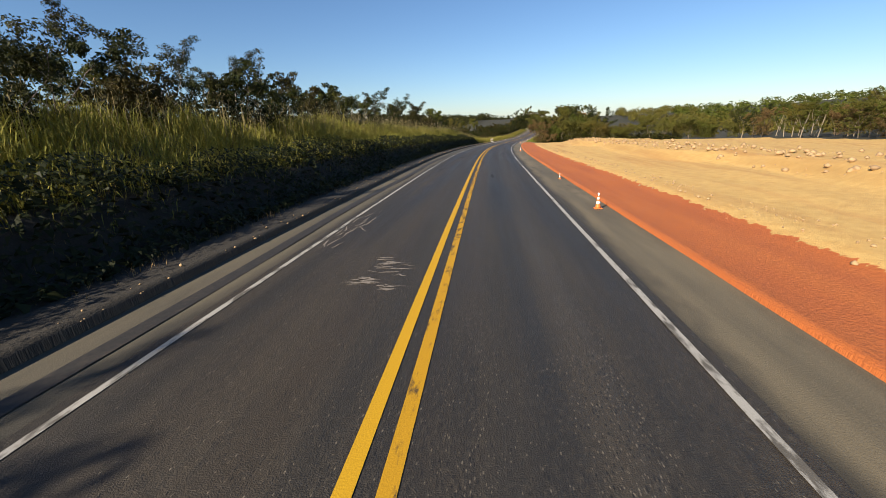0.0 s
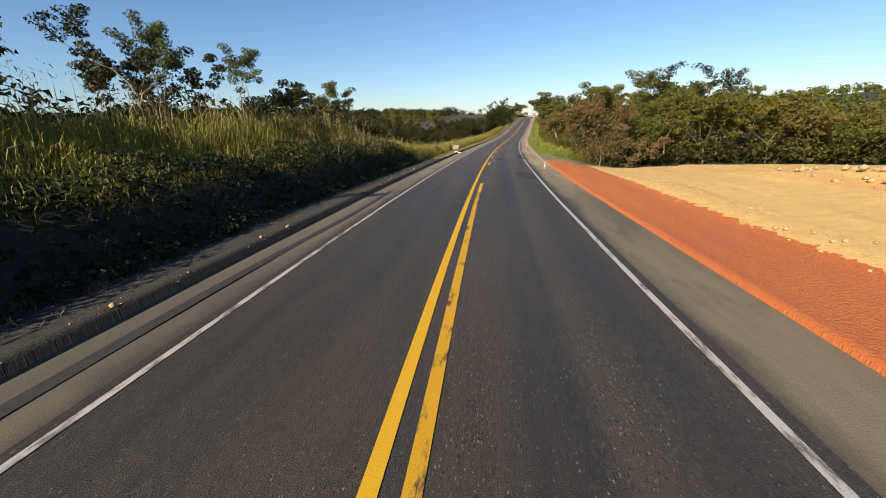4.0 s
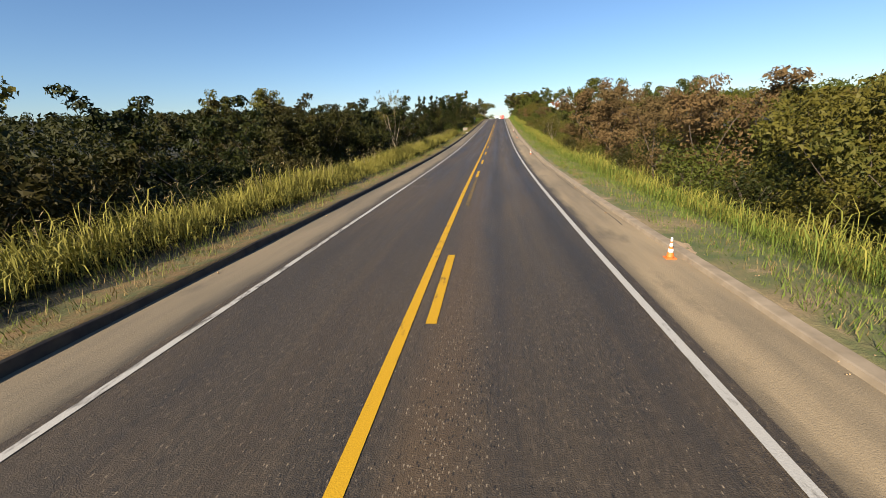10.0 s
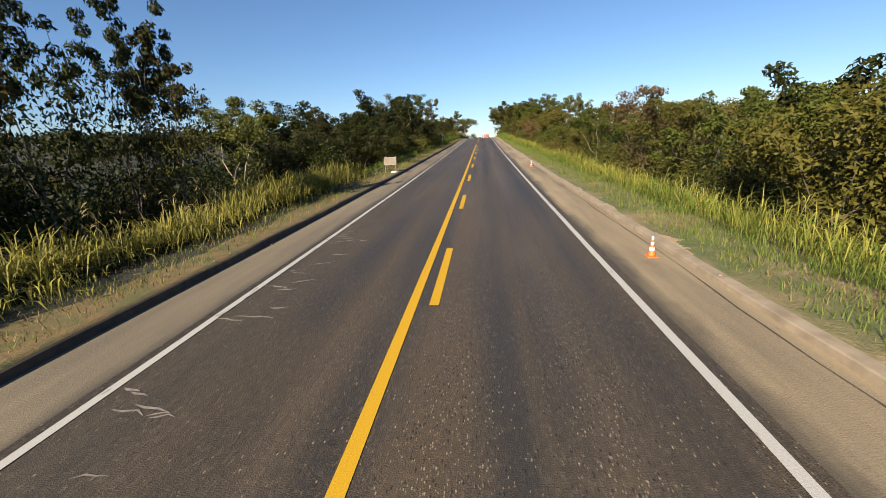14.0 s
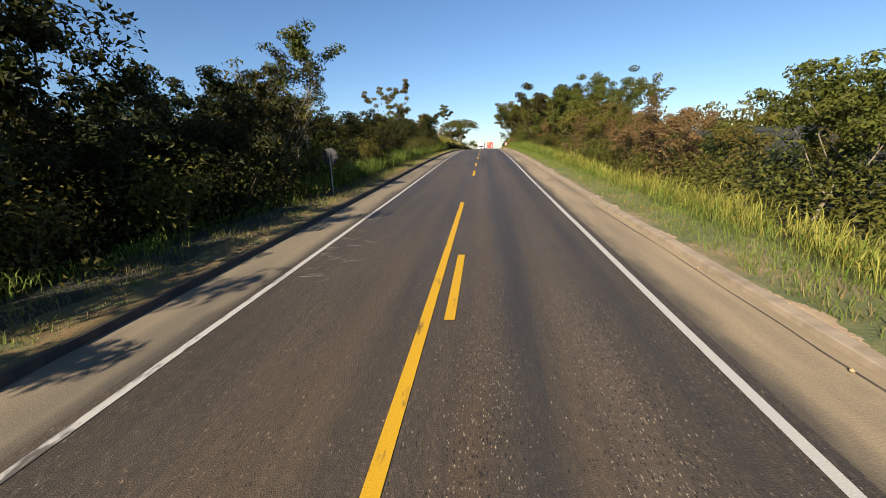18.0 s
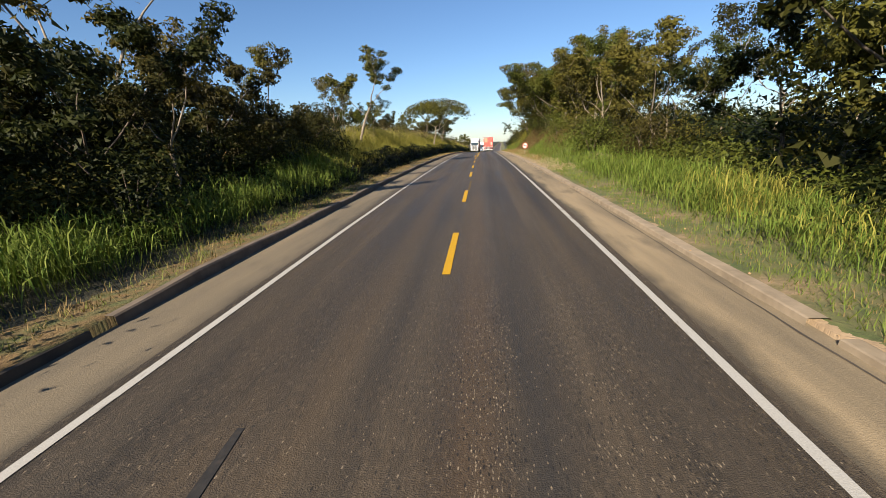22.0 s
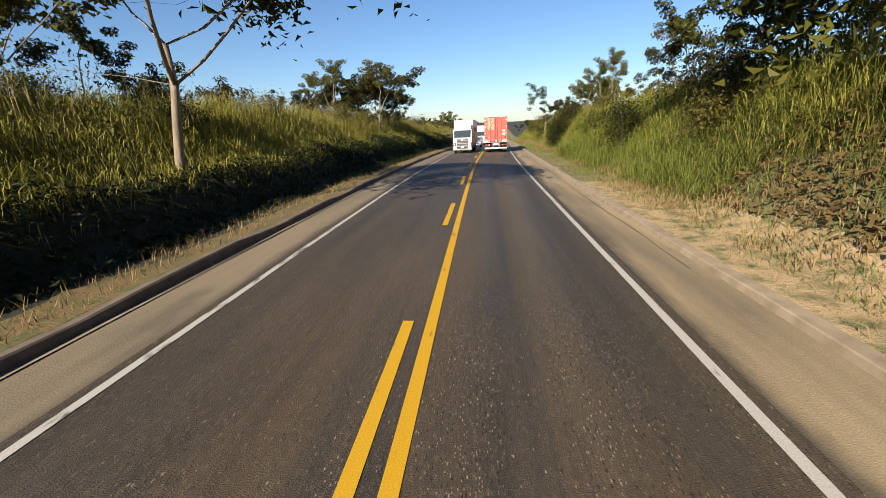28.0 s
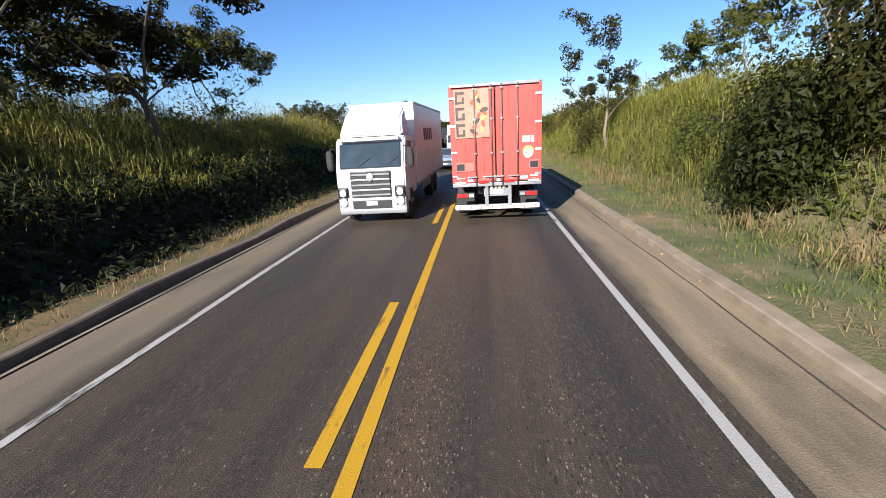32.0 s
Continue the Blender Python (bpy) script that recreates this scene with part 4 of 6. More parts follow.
def far_wood(name, count, inner, outer, side, label, each, leaf):
    """Woods too far to count: one object of many loose crowns."""
    s = rng.uniform(-150, 1500, count)
    u = side * (inner + (outer - inner) * rng.uniform(0, 1, count) ** 1.3)
    base = at(s, u, land(s, u))
    size = rng.uniform(.75, 1.25, count)
    hub = np.repeat(base, each, 0)
    k = np.repeat(size, each)
    off = rng.normal(0, 1, (count * each, 3))
    off /= np.linalg.norm(off, axis=1, keepdims=True)
    reach = rng.uniform(.3, 1, (count * each, 1)) ** .4
    centres = hub + off * reach * np.stack((3.0 * k, 3.0 * k, 2.5 * k), 1) + np.stack((0 * k, 0 * k, 3.4 * k), 1)
    v, f = leaf_cloud(centres, rng, leaf, leaf * .85, outward=off + (0, 0, .3))
    mesh = mesh_of(name, v, [f])
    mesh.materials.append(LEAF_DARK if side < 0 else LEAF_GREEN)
    return tagged(new(name, mesh), label, "woods", kind="stuff")


for side in (-1, 1):
    far_wood("far_woods", 800, 58, 110, side, "dense green woodland behind the road's verge", 110, .9)
    far_wood("far_woods", 2300, 95, 340, side, "distant green woodland on low hills", 44, 1.6)


def thicket(name, s0, s1, u0, u1, leaves, low, high, material, label, seed, leaf=(.34, .28)):
    """Undergrowth too dense to count: loose leaves in mounds, from the ground up."""
    r = np.random.default_rng(seed)
    s, u = r.uniform(s0, s1, leaves), u0 + (u1 - u0) * r.uniform(0, 1, leaves)
    top = (low + (high - low) * (.5 + .5 * waves(s, u, 2.2))) * (.3 + .7 * ease(abs(u), min(abs(u0), abs(u1)), min(abs(u0), abs(u1)) + 1.3))
    high_up = r.uniform(0, 1, leaves) ** .75
    centres = at(s, u, land(s, u) + top * high_up)
    grow = np.where(high_up > .6, .85, 1.3)[:, None]
    step = .25
    lift = lambda s, u: (low + (high - low) * (.5 + .5 * waves(s, u, 2.2)))
    across = -(lift(s, u + step) - lift(s, u - step)) / (2 * step) - .5 * np.sign(u)
    along = -(lift(s + step, u) - lift(s - step, u)) / (2 * step)
    a = turn_at(s)
    face = np.stack((across * np.cos(a) + along * np.sin(a), along * np.cos(a) - across * np.sin(a), np.full(leaves, .8)), 1)
    v, f = leaf_cloud(centres, r, leaf[0] * grow, leaf[1] * grow, outward=face)
    mesh = mesh_of(name, v, [f])
    mesh.materials.append(material)
    return tagged(new(name, mesh), label, "undergrowth", kind="stuff")


FINE = (.19, .13)
UNDER, BEHIND = "dark dense undergrowth at the woodland's edge", "dark undergrowth behind the grass bank"
thicket("undergrowth", -50, 112, -17, -12.5, 20000, 1.2, 2.8, LEAF_DARK, BEHIND, 61)
# LEAF_SHADE below puts the shade of bank face and woodland into leaf colour
thicket("undergrowth", -45, 108.6, -8.8, -6.1, 62000, .5, 1.3, LEAF_SHADE, "weeds at the foot of the bank, shade-dark in colour", 71, (.17, .11))
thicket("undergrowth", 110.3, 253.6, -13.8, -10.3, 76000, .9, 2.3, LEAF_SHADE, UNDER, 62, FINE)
thicket("undergrowth", 110, 253.6, -9.6, -6.9, 46000, .35, .85, LEAF_SHADE, "weeds under the tall grass, shade-dark in colour", 86, (.16, .10))
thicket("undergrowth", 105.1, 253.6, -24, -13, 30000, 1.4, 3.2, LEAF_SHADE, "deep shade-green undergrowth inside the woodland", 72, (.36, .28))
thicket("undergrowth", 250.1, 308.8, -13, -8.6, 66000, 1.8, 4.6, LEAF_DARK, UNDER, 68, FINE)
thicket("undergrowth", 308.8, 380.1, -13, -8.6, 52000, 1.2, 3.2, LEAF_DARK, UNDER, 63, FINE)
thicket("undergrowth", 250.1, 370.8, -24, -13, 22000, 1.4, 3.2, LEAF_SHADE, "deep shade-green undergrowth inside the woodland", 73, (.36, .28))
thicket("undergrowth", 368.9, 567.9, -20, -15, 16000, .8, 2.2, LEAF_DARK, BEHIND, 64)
thicket("undergrowth", 363.3, 438.7, -8.2, -6.4, 22000, .2, .75, LEAF_SHADE, "weeds at the foot of the bank, shade-dark in colour", 87, (.17, .11))
thicket("undergrowth", 438.7, 547.9, -8.4, -6.0, 32000, .3, 1.0, LEAF_SHADE, "weeds at the foot of the bank, shade-dark in colour", 74, (.17, .11))
thicket("undergrowth", 438.7, 547.9, -9.4, -6.9, 40000, .3, 1.1, LEAF_SHADE, "leafy shrubs along the bank, shade-dark in colour", 80, (.18, .12))
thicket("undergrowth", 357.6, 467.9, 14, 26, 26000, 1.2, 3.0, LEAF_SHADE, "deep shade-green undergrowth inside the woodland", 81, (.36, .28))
thicket("undergrowth", 391.4, 547.9, -11.8, -9.2, 20000, .5, 1.5, LEAF_GREEN, "leafy weeds among the grass of the bank", 76, (.17, .12))
thicket("undergrowth", 106.9, 165.4, 9.8, 14, 30000, 1.0, 2.4, LEAF_DARK, "shaded undergrowth below roadside trees", 65, FINE)
thicket("undergrowth", 162, 359.5, 10.2, 13.5, 80000, 1.2, 2.8, LEAF_OLIVE, "dense olive undergrowth below the trees", 66, FINE)
thicket("undergrowth", 103.4, 115.5, 9.5, 40, 16000, .8, 2.0, LEAF_DARK, "dark undergrowth at the edge of the earthworks", 83, (.3, .24))
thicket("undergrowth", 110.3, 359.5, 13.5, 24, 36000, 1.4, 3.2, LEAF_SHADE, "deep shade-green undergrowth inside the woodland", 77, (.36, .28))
thicket("undergrowth", 357.6, 567.9, 11, 16, 34000, .8, 2.4, LEAF_GREEN, "green undergrowth on top of the bank", 67, FINE)
thicket("undergrowth", 434.9, 547.9, 7.9, 11.5, 24000, .4, 1.3, LEAF_GREEN, "green leafy weeds on the right bank", 78, (.17, .12))
thicket("undergrowth", 355.7, 402.7, 9.2, 11.6, 20000, .6, 1.6, LEAF_GREEN, "leafy weeds between grass and woodland", 82, (.17, .12))
thicket("undergrowth", 388, 436, 7.0, 11.2, 24000, .3, 1.5, LEAF_BROWN, "dry brown weeds on the cut bank", 85, (.16, .10))
thicket("undergrowth", 391.4, 438.7, 8.6, 11.5, 9000, .3, 1.1, LEAF_OLIVE, "olive leafy weeds on the cut bank", 79, (.16, .11))


# ---- grass
def blades(s, u, height, width, lean, rng, sink=.05, rise=0.0):
    """Arching blades of four points each; rise lifts their foot up the stalk."""
    n = len(s)
    base = at(s, u, land(s, u) - sink + rise)
    a = rng.uniform(0, 2 * math.pi, n)
    out = np.stack((np.cos(a), np.sin(a), 0 * a), 1)
    b = a + rng.normal(1.57, .5, n)
    side = np.stack((np.cos(b), np.sin(b), 0 * b), 1) * (width * rng.uniform(.7, 1.3, n))[:, None] * .5
    h, l = height[:, None], (height * lean)[:, None]
    up = np.array((0, 0, 1.0))
    p1 = base + up * h * (.66 - .08 * lean[:, None]) + out * l * .34
    tip = base + up * h * (1 - .42 * lean[:, None]) + out * l
    verts = np.stack((base, p1 - side, p1 + side, tip), 1).reshape(-1, 3)
    i = np.arange(n)[:, None] * 4
    return verts, i + (0, 2, 1), i + (1, 2, 3)


def short_blades(s, u, height, width, lean, rng, sink=.02):
    """Short grass: a bent blade of two triangles."""
    n = len(s)
    base = at(s, u, land(s, u) - sink)
    a = rng.uniform(0, 2 * math.pi, n)
    out = np.stack((np.cos(a), np.sin(a), 0 * a), 1)
    side = np.stack((-np.sin(a), np.cos(a), 0 * a), 1) * (width * rng.uniform(.7, 1.3, n))[:, None] * .5
    tip = base + np.array((0, 0, 1.0)) * height[:, None] + out * (height * lean)[:, None]
    verts = np.stack((base - side, base + side, tip), 1).reshape(-1, 3)
    return verts, np.arange(n)[:, None] * 3 + (0, 1, 2)


def grass(name, s0, s1, u0, u1, clumps, each, height, width, material, label, lean=(.2, 1.05), spread=.30, taper=0.0, seed=1):
    r = np.random.default_rng(seed)
    cs, cu = r.uniform(s0, s1, clumps), r.uniform(u0, u1, clumps)
    tall = r.uniform(*height, len(cs)) * (1 + .20 * waves(cs, cu, 2.6) + .22 * waves(cs, cu, 6.5))
    if taper:  # lower towards the road
        edge = min(abs(u0), abs(u1))
        tall = tall * (.38 + .62 * ease(abs(cu), edge - .2, edge + taper))
    s = np.repeat(cs, each) + r.normal(0, spread, len(cs) * each)
    u = np.repeat(cu, each) + r.normal(0, spread, len(cs) * each)
    ok = np.abs(u) > 5.25
    h = np.repeat(tall, each) * r.uniform(.55, 1.08, len(s))
    s, u, h = s[ok], u[ok], h[ok]
    if height[1] < .5:
        v, t = short_blades(s, u, h, np.full(len(s), width), r.uniform(*lean, len(s)), r)
        mesh = mesh_of(name, v, [t])
    else:
        rise = h * r.uniform(0, .62, len(s)) * (r.random(len(s)) < .7)
        v, q, t = blades(s, u, (h - rise) * r.uniform(.75, 1.1, len(s)), np.full(len(s), width), r.uniform(*lean, len(s)), r, rise=rise)
        mesh = mesh_of(name, v, [q, t])
    mesh.materials.append(material)
    return tagged(new(name, mesh), label, "grass", kind="stuff")


def plumes(name, s0, s1, u0, u1, count, low, high, seed):
    """Thin stalks with loose seed heads above the tall grass."""
    r = np.random.default_rng(seed)
    s, u = r.uniform(s0, s1, count), r.uniform(u0, u1, count)
    v, q, t = blades(s, u, r.uniform(low, high, count), np.full(count, .022), r.uniform(.05, .35, count), r)
    heads = v.reshape(-1, 4, 3)[:, 3]
    many = np.repeat(heads, 5, 0) + r.normal(0, 1, (count * 5, 3)) * (.05, .05, .13)
    lv, lf = leaf_cloud(many, r, .17, .035, -.6)
    mesh = mesh_of(name, np.concatenate((v, lv)), [q, t, lf + len(v)])
    mesh.materials.append(PLUME)
    return tagged(new(name, mesh), "pale grass plumes above the tall grass", "grass", kind="stuff")


TALL = "tall yellow-green grass in dense clumps on the roadside"
grass("tall_grass", -45, 108.6, -13.5, -7.7, 4400, 34, (1.15, 2.1), .021, GRASS_TALL, TALL, taper=3.2, seed=21)
grass("tall_grass", 106.9, 253.6, -9.6, -6.75, 3600, 30, (1.0, 1.75), .026, GRASS_TALL, TALL, taper=.9, seed=22)
grass("tall_grass", 253.6, 305, -8.6, -7.0, 300, 22, (.4, .8), .022, GRASS_GREEN, "green grass at the woodland's edge", seed=43)
grass("tall_grass", 305, 372, -9.4, -6.9, 1300, 28, (.8, 1.5), .026, GRASS_GREEN, "green grass at the woodland's edge", seed=23)
grass("tall_grass", 371.7, 442.6, -14.5, -7.5, 2800, 34, (1.1, 2.0), .020, GRASS_TALL, TALL, taper=3.6, seed=24)
grass("tall_grass", 442.6, 547.9, -14.5, -7.5, 2900, 34, (1.1, 2.0), .020, GRASS_TALL, TALL, taper=3.2, seed=39)
grass("tall_grass", 110.3, 363.3, 7.0, 10.0, 1700, 26, (.5, 1.5), .022, GRASS_TALL, "bright tall grass strip below the woodland", seed=25)
grass("green_grass", 108.6, 363.3, 6.7, 10.0, 2100, 26, (.4, 1.1), .020, GRASS_GREEN, "green grass strip below the woodland", seed=38)
grass("green_grass", 325.7, 402.7, 6.6, 9.4, 1100, 28, (.6, 1.25), .022, GRASS_GREEN, "lush green grass on the slope", seed=26)
grass("tall_grass", 423.4, 547.9, 7.9, 12.5, 1500, 40, (1.1, 2.3), .015, GRASS_TALL, "tall grass covering the right bank", seed=27)
grass("green_grass", 423.4, 547.9, 7.6, 12.5, 1700, 38, (.6, 1.5), .014, GRASS_GREEN, "arching green grass on the right bank", seed=40)
grass("green_grass", 428, 454, 6.9, 9.6, 620, 36, (.7, 1.6), .016, GRASS_GREEN, "arching clumps of green grass on the bank", seed=45)
grass("dry_grass", 387.6, 434.9, 6.0, 10.5, 900, 20, (.22, .62), .02, GRASS_DRY, "dry straw-coloured grass on the cut bank", seed=28)
grass("dry_grass", 434.9, 547.9, 6.6, 9.4, 1000, 18, (.3, .9), .02, GRASS_DRY, "dry straw-coloured grass below the bank", seed=33)
grass("green_grass", 397, 438.7, 8.4, 12, 420, 26, (.5, 1.1), .022, GRASS_GREEN, "green grass on top of the cut bank", seed=34)
grass("verge_grass", 112, 372.7, -7.0, -5.1, 2100, 13, (.08, .24), .018, GRASS_DRY, "short dry grass on the verge", seed=29, spread=.2)
grass("verge_grass", 112, 372.7, -7.0, -5.3, 2700, 13, (.08, .28), .018, GRASS_GREEN, "short green grass on the verge", seed=35, spread=.22)
grass("verge_grass", 372.7, 567.9, -7.2, -5.3, 2400, 13, (.08, .26), .018, GRASS_DRY, "short dry grass on the verge", seed=30, spread=.2)
grass("verge_grass", 118.9, 378.3, 5.2, 7.4, 5600, 13, (.08, .28), .018, GRASS_GREEN, "short green grass on the verge", seed=31, spread=.22)
grass("verge_grass", 378.3, 547.9, 5.7, 7.6, 1500, 13, (.08, .28), .018, GRASS_GREEN, "short green grass on the sandy verge", seed=37, spread=.18)
grass("verge_grass", 105.1, 547.9, 5.3, 6.6, 2600, 11, (.06, .2), .018, GRASS_DRY, "short dry grass along the kerb", seed=36, spread=.22)
grass("verge_grass", -30, 100, -7.2, -6.0, 500, 11, (.08, .22), .018, GRASS_DRY, "sparse short grass under the bank", seed=32, spread=.25)
grass("verge_grass", 433, 547.9, 6.8, 9.2, 1800, 14, (.12, .42), .016, GRASS_GREEN, "short green grass on the foot of the bank", seed=41, spread=.26)
plumes("grass_plumes", -25, 106.9, -13.2, -10, 1600, 1.7, 2.6, 41)
plumes("grass_plumes", 91.4, 253.6, -9.6, -7.2, 1000, 1.0, 1.9, 42)
plumes("grass_plumes", 363.3, 547.9, -14.5, -10, 2400, 1.4, 2.2, 43)
plumes("grass_plumes", 427.2, 547.9, 8.4, 12.5, 420, 1.2, 2.0, 44)

# ---- vehicles and road furniture
RED = worn("red_truck_paint", (.55, .085, .062), (.47, .07, .05), 2.0, .45, bump=.04, dirt=.22)
# body red darkened so that less red light bounces onto the white lorry
RED_DULL = worn("dull_red_paint", (.22, .075, .055), (.17, .06, .045), 1.2, .7, bump=.05, dirt=.45)
STEEL = worn("galvanised_steel", (.42, .42, .42), (.30, .30, .30), 5, .45, .6, .1, dirt=.3)
WHITE = worn("white_paint", (.78, .78, .76), (.70, .70, .68), 2, .35, bump=.03, dirt=.10)
GREY_PLASTIC = worn("grey_plastic", (.25, .255, .26), (.20, .205, .21), 6, .6, bump=.08, dirt=.2)
RED_PALE = worn("pale_red_paint", (.60, .17, .13), (.52, .13, .10), 4, .5, bump=.04, dirt=.3)
ROD = worn("dull_rod_steel", (.20, .15, .14), (.13, .10, .095), 8, .5, .4, .1, dirt=.3)
BUMPER_GREY = worn("light_grey_plastic", (.36, .37, .38), (.30, .31, .32), 5, .55, bump=.06, dirt=.2)
BLACK = worn("black_rubber", (.018, .018, .018), (.03, .029, .028), 12, .75, bump=.2, dirt=.2)
GLASS = worn("dark_window_glass", (.03, .045, .06), (.045, .06, .075), 2, .04, bump=.0, dirt=.0)
GLASS.node_tree.nodes["Principled BSDF"].inputs["Specular IOR Level"].default_value = .18
LAMP_RED = worn("red_lamp_glass", (.50, .02, .015), (.42, .02, .015), 9, .2, bump=.05, dirt=.1)
LAMP_CLEAR = worn("clear_lamp_glass", (.72, .72, .68), (.60, .60, .58), 20, .12, bump=.2, dirt=.05)
LAMP_WARM = worn("warm_lamp_glass", (.74, .58, .42), (.62, .48, .34), 12, .15, bump=.1, dirt=.1)
ORANGE = worn("cone_orange", (.72, .17, .02), (.60, .14, .02), 5, .55, bump=.08, dirt=.3)
CONE_WHITE = worn("reflective_white", (.78, .78, .76), (.68, .67, .64), 6, .4, bump=.05, dirt=.25)
WOOD = worn("weathered_wood", (.30, .23, .15), (.20, .15, .10), 5, .85, bump=.4, dirt=.35)
BOARD = worn("faded_board", (.187, .165, .121), (.143, .121, .088), 3, .8, bump=.15, dirt=.5)
SIGN_RED = worn("sign_red", (.62, .06, .03), (.55, .05, .03), 4, .4, bump=.02, dirt=.08)
SIGN_BLACK = worn("sign_black", (.02, .02, .02), (.03, .03, .03), 6, .5, bump=.02, dirt=.05)
STICKER = worn("sticker_tan", (.42, .27, .17), (.30, .20, .14), 9, .5, bump=.02, dirt=.3)
STICKER_DARK = worn("sticker_dark", (.06, .045, .04), (.10, .07, .05), 9, .5, bump=.02, dirt=.2)
STICKER_RED = worn("sticker_red", (.48, .10, .04), (.36, .08, .04), 9, .5, bump=.02, dirt=.3)
STICKER_YELLOW = worn("sticker_yellow", (.65, .42, .12), (.55, .34, .10), 9, .5, bump=.02, dirt=.2)
SACK = worn("sandbag_cloth", (.62, .60, .54), (.50, .47, .41), 7, .9, bump=.4, dirt=.4)
SEDAN_PAINT = worn("blue_grey_paint", (.20, .26, .34), (.17, .22, .30), 2, .3, bump=.02, dirt=.1)
RUBBER_STREAK = worn("rubber_streak", (.014, .013, .012), (.026, .023, .020), 14, .75, bump=.2, dirt=.3)
ROCK = worn("earth_clod", (.40, .27, .13), (.27, .18, .09), 3, .95, bump=.8, dirt=.4)


def wheel(name, parent, x, y, radius=.5, width=.28, twin=False):
    """A truck wheel on its side axis, with tyre and rim."""
    bm = lathe([(radius * .55, -width / 2), (radius * .93, -width / 2), (radius, -width * .38), (radius, width * .38), (radius * .93, width / 2), (radius * .55, width / 2)], 24)
    bmesh.ops.rotate(bm, verts=bm.verts, cent=(0, 0, 0), matrix=Matrix.Rotation(radians(90), 3, "Y"))
    tyre = part("tyre", bm, BLACK, parent, smooth_faces=True)
    tyre.location = (x, y, radius)
    bm = lathe([(radius * .1, -width * .30), (radius * .54, -width * .42), (radius * .56, width * .42), (radius * .3, width * .25), (radius * .12, width * .36)], 20)
    bmesh.ops.rotate(bm, verts=bm.verts, cent=(0, 0, 0), matrix=Matrix.Rotation(radians(90 if x > 0 else -90), 3, "Y"))
    part("rim", bm, STEEL, tyre, smooth_faces=True)
    return tyre


def letters_bar(parent, x, y, z, w, h, material, thick=.004, name="lettering"):
    return part(name, box((w, thick, h), (x, y, z)), material, parent)


def red_truck():
    """A closed box lorry seen from behind; y runs ahead, its tail is at y = 0."""
    t = tagged(new("box_truck"), "red box lorry with weathered rear doors, stickers and steel rear bumper", "truck")
    w, low, high, length = 2.44, 1.08, 3.72, 8.4
    part("cargo_body", box((w - .02, length, high - low), (0, length / 2 + .06, (low + high) / 2), .02), RED_DULL, t, "dull dark red cargo body")
    for x in (-w / 2 + .04, w / 2 - .04):
        part("corner_post", box((.08, .1, high - low + .02), (x, .02, (low + high) / 2), .012), RED, t)
    part("roof_rail", box((w, .1, .08), (0, .02, high - .02), .012), STEEL, t)
    part("door_sill", box((w, .12, .10), (0, .02, low + .02), .015), STEEL, t)
    for x in (-.59, .59):
        door = part("rear_door", box((1.13, .05, high - low - .18), (x, -.01, (low + high) / 2), .008), RED, t, "red corrugated rear door")
        bm = bmesh.new()
        for k in range(5):
            box((.030, .012, high - low - .3), (x - .5 + k * .25, -.04, (low + high) / 2), .004, bm)
        part("corrugation", bm, RED, door)
        for rod in ((-.55, -.11) if x < 0 else (.17, .58)):
            part("lock_rod", tube([(rod, -.075, low - .02), (rod, -.075, high - .02)], [.017, .017], 8), ROD, door, "dull grey lock rod", smooth_faces=True)
            for z in (low + .12, 1.95, 2.84, 3.6):
                part("rod_guide", box((.075, .05, .05), (rod, -.065, z), .008), STEEL if z > 1.5 else BLACK, door)
            part("lock_handle", box((.30, .03, .035), (rod - .12, -.10, low + .24), .008), STEEL, door)
            part("handle_catch", box((.07, .04, .09), (rod - .2, -.07, low + .22), .01), STEEL, door)
        for z in (1.35, 2.0, 2.7, 3.4):
            part("hinge", box((.16, .03, .06), (math.copysign(1.13, x), -.05, z), .008), CONE_WHITE if z > 1.5 else STEEL, door)
    poster = part("sticker", box((.92, .006, 1.24), (-.62, -.062, 2.99)), STICKER, t, "large faded tan sticker with dark shapes")
    for z, h in ((3.40, .32), (3.00, .34), (2.58, .34)):
        bm = box((.24, .006, .07), (-.93, -.067, z + h / 2 - .04))
        box((.24, .006, .06), (-.93, -.067, z - h / 2 + .04), 0, bm)
        box((.06, .0065, h), (-1.02, -.067, z), 0, bm)
        box((.06, .0055, h * .5), (-.84, -.067, z - h * .2), 0, bm)
        part("letter_shape", bm, STICKER_DARK, poster)
    r = random.Random(4)
    for k in range(16):
        bm = lathe([(.075, 0), (.062, .006)], 7)
        bmesh.ops.transform(bm, matrix=Matrix.Translation((-.44 + r.uniform(-.17, .17), -.066 - k * .0006, 2.46 + k * .069)) @ Matrix.Rotation(radians(90), 4, "X") @ Matrix.Rotation(r.uniform(0, 6), 4, "Z") @ Matrix.Diagonal((r.uniform(.8, 1.7), r.uniform(.5, .9), 1, 1)), verts=bm.verts)
        part("sticker_shape", bm, (STICKER_RED, STICKER_DARK, STICKER_YELLOW, STICKER_RED)[k % 4], poster)
    badge = part("badge", lathe([(.15, 0), (.15, .006)], 20), STICKER_YELLOW, t, "round yellow sticker")
    badge.matrix_basis = Matrix.Translation((.86, -.064, 1.95)) @ Matrix.Rotation(radians(90), 4, "X")
    face = part("badge_face", lathe([(.125, 0), (.125, .010)], 18), CONE_WHITE, badge)
    face.location = (0, -.055, 0)
    for dx in (-.045, .045):
        part("badge_mark", box((.03, .03, .012), (dx, -.04, .008)), STICKER_DARK, badge)
    for x in (.75, .86, .97):
        letters_bar(t, x, -.064, 2.27, .085, .17, CONE_WHITE, name="letter_shape")
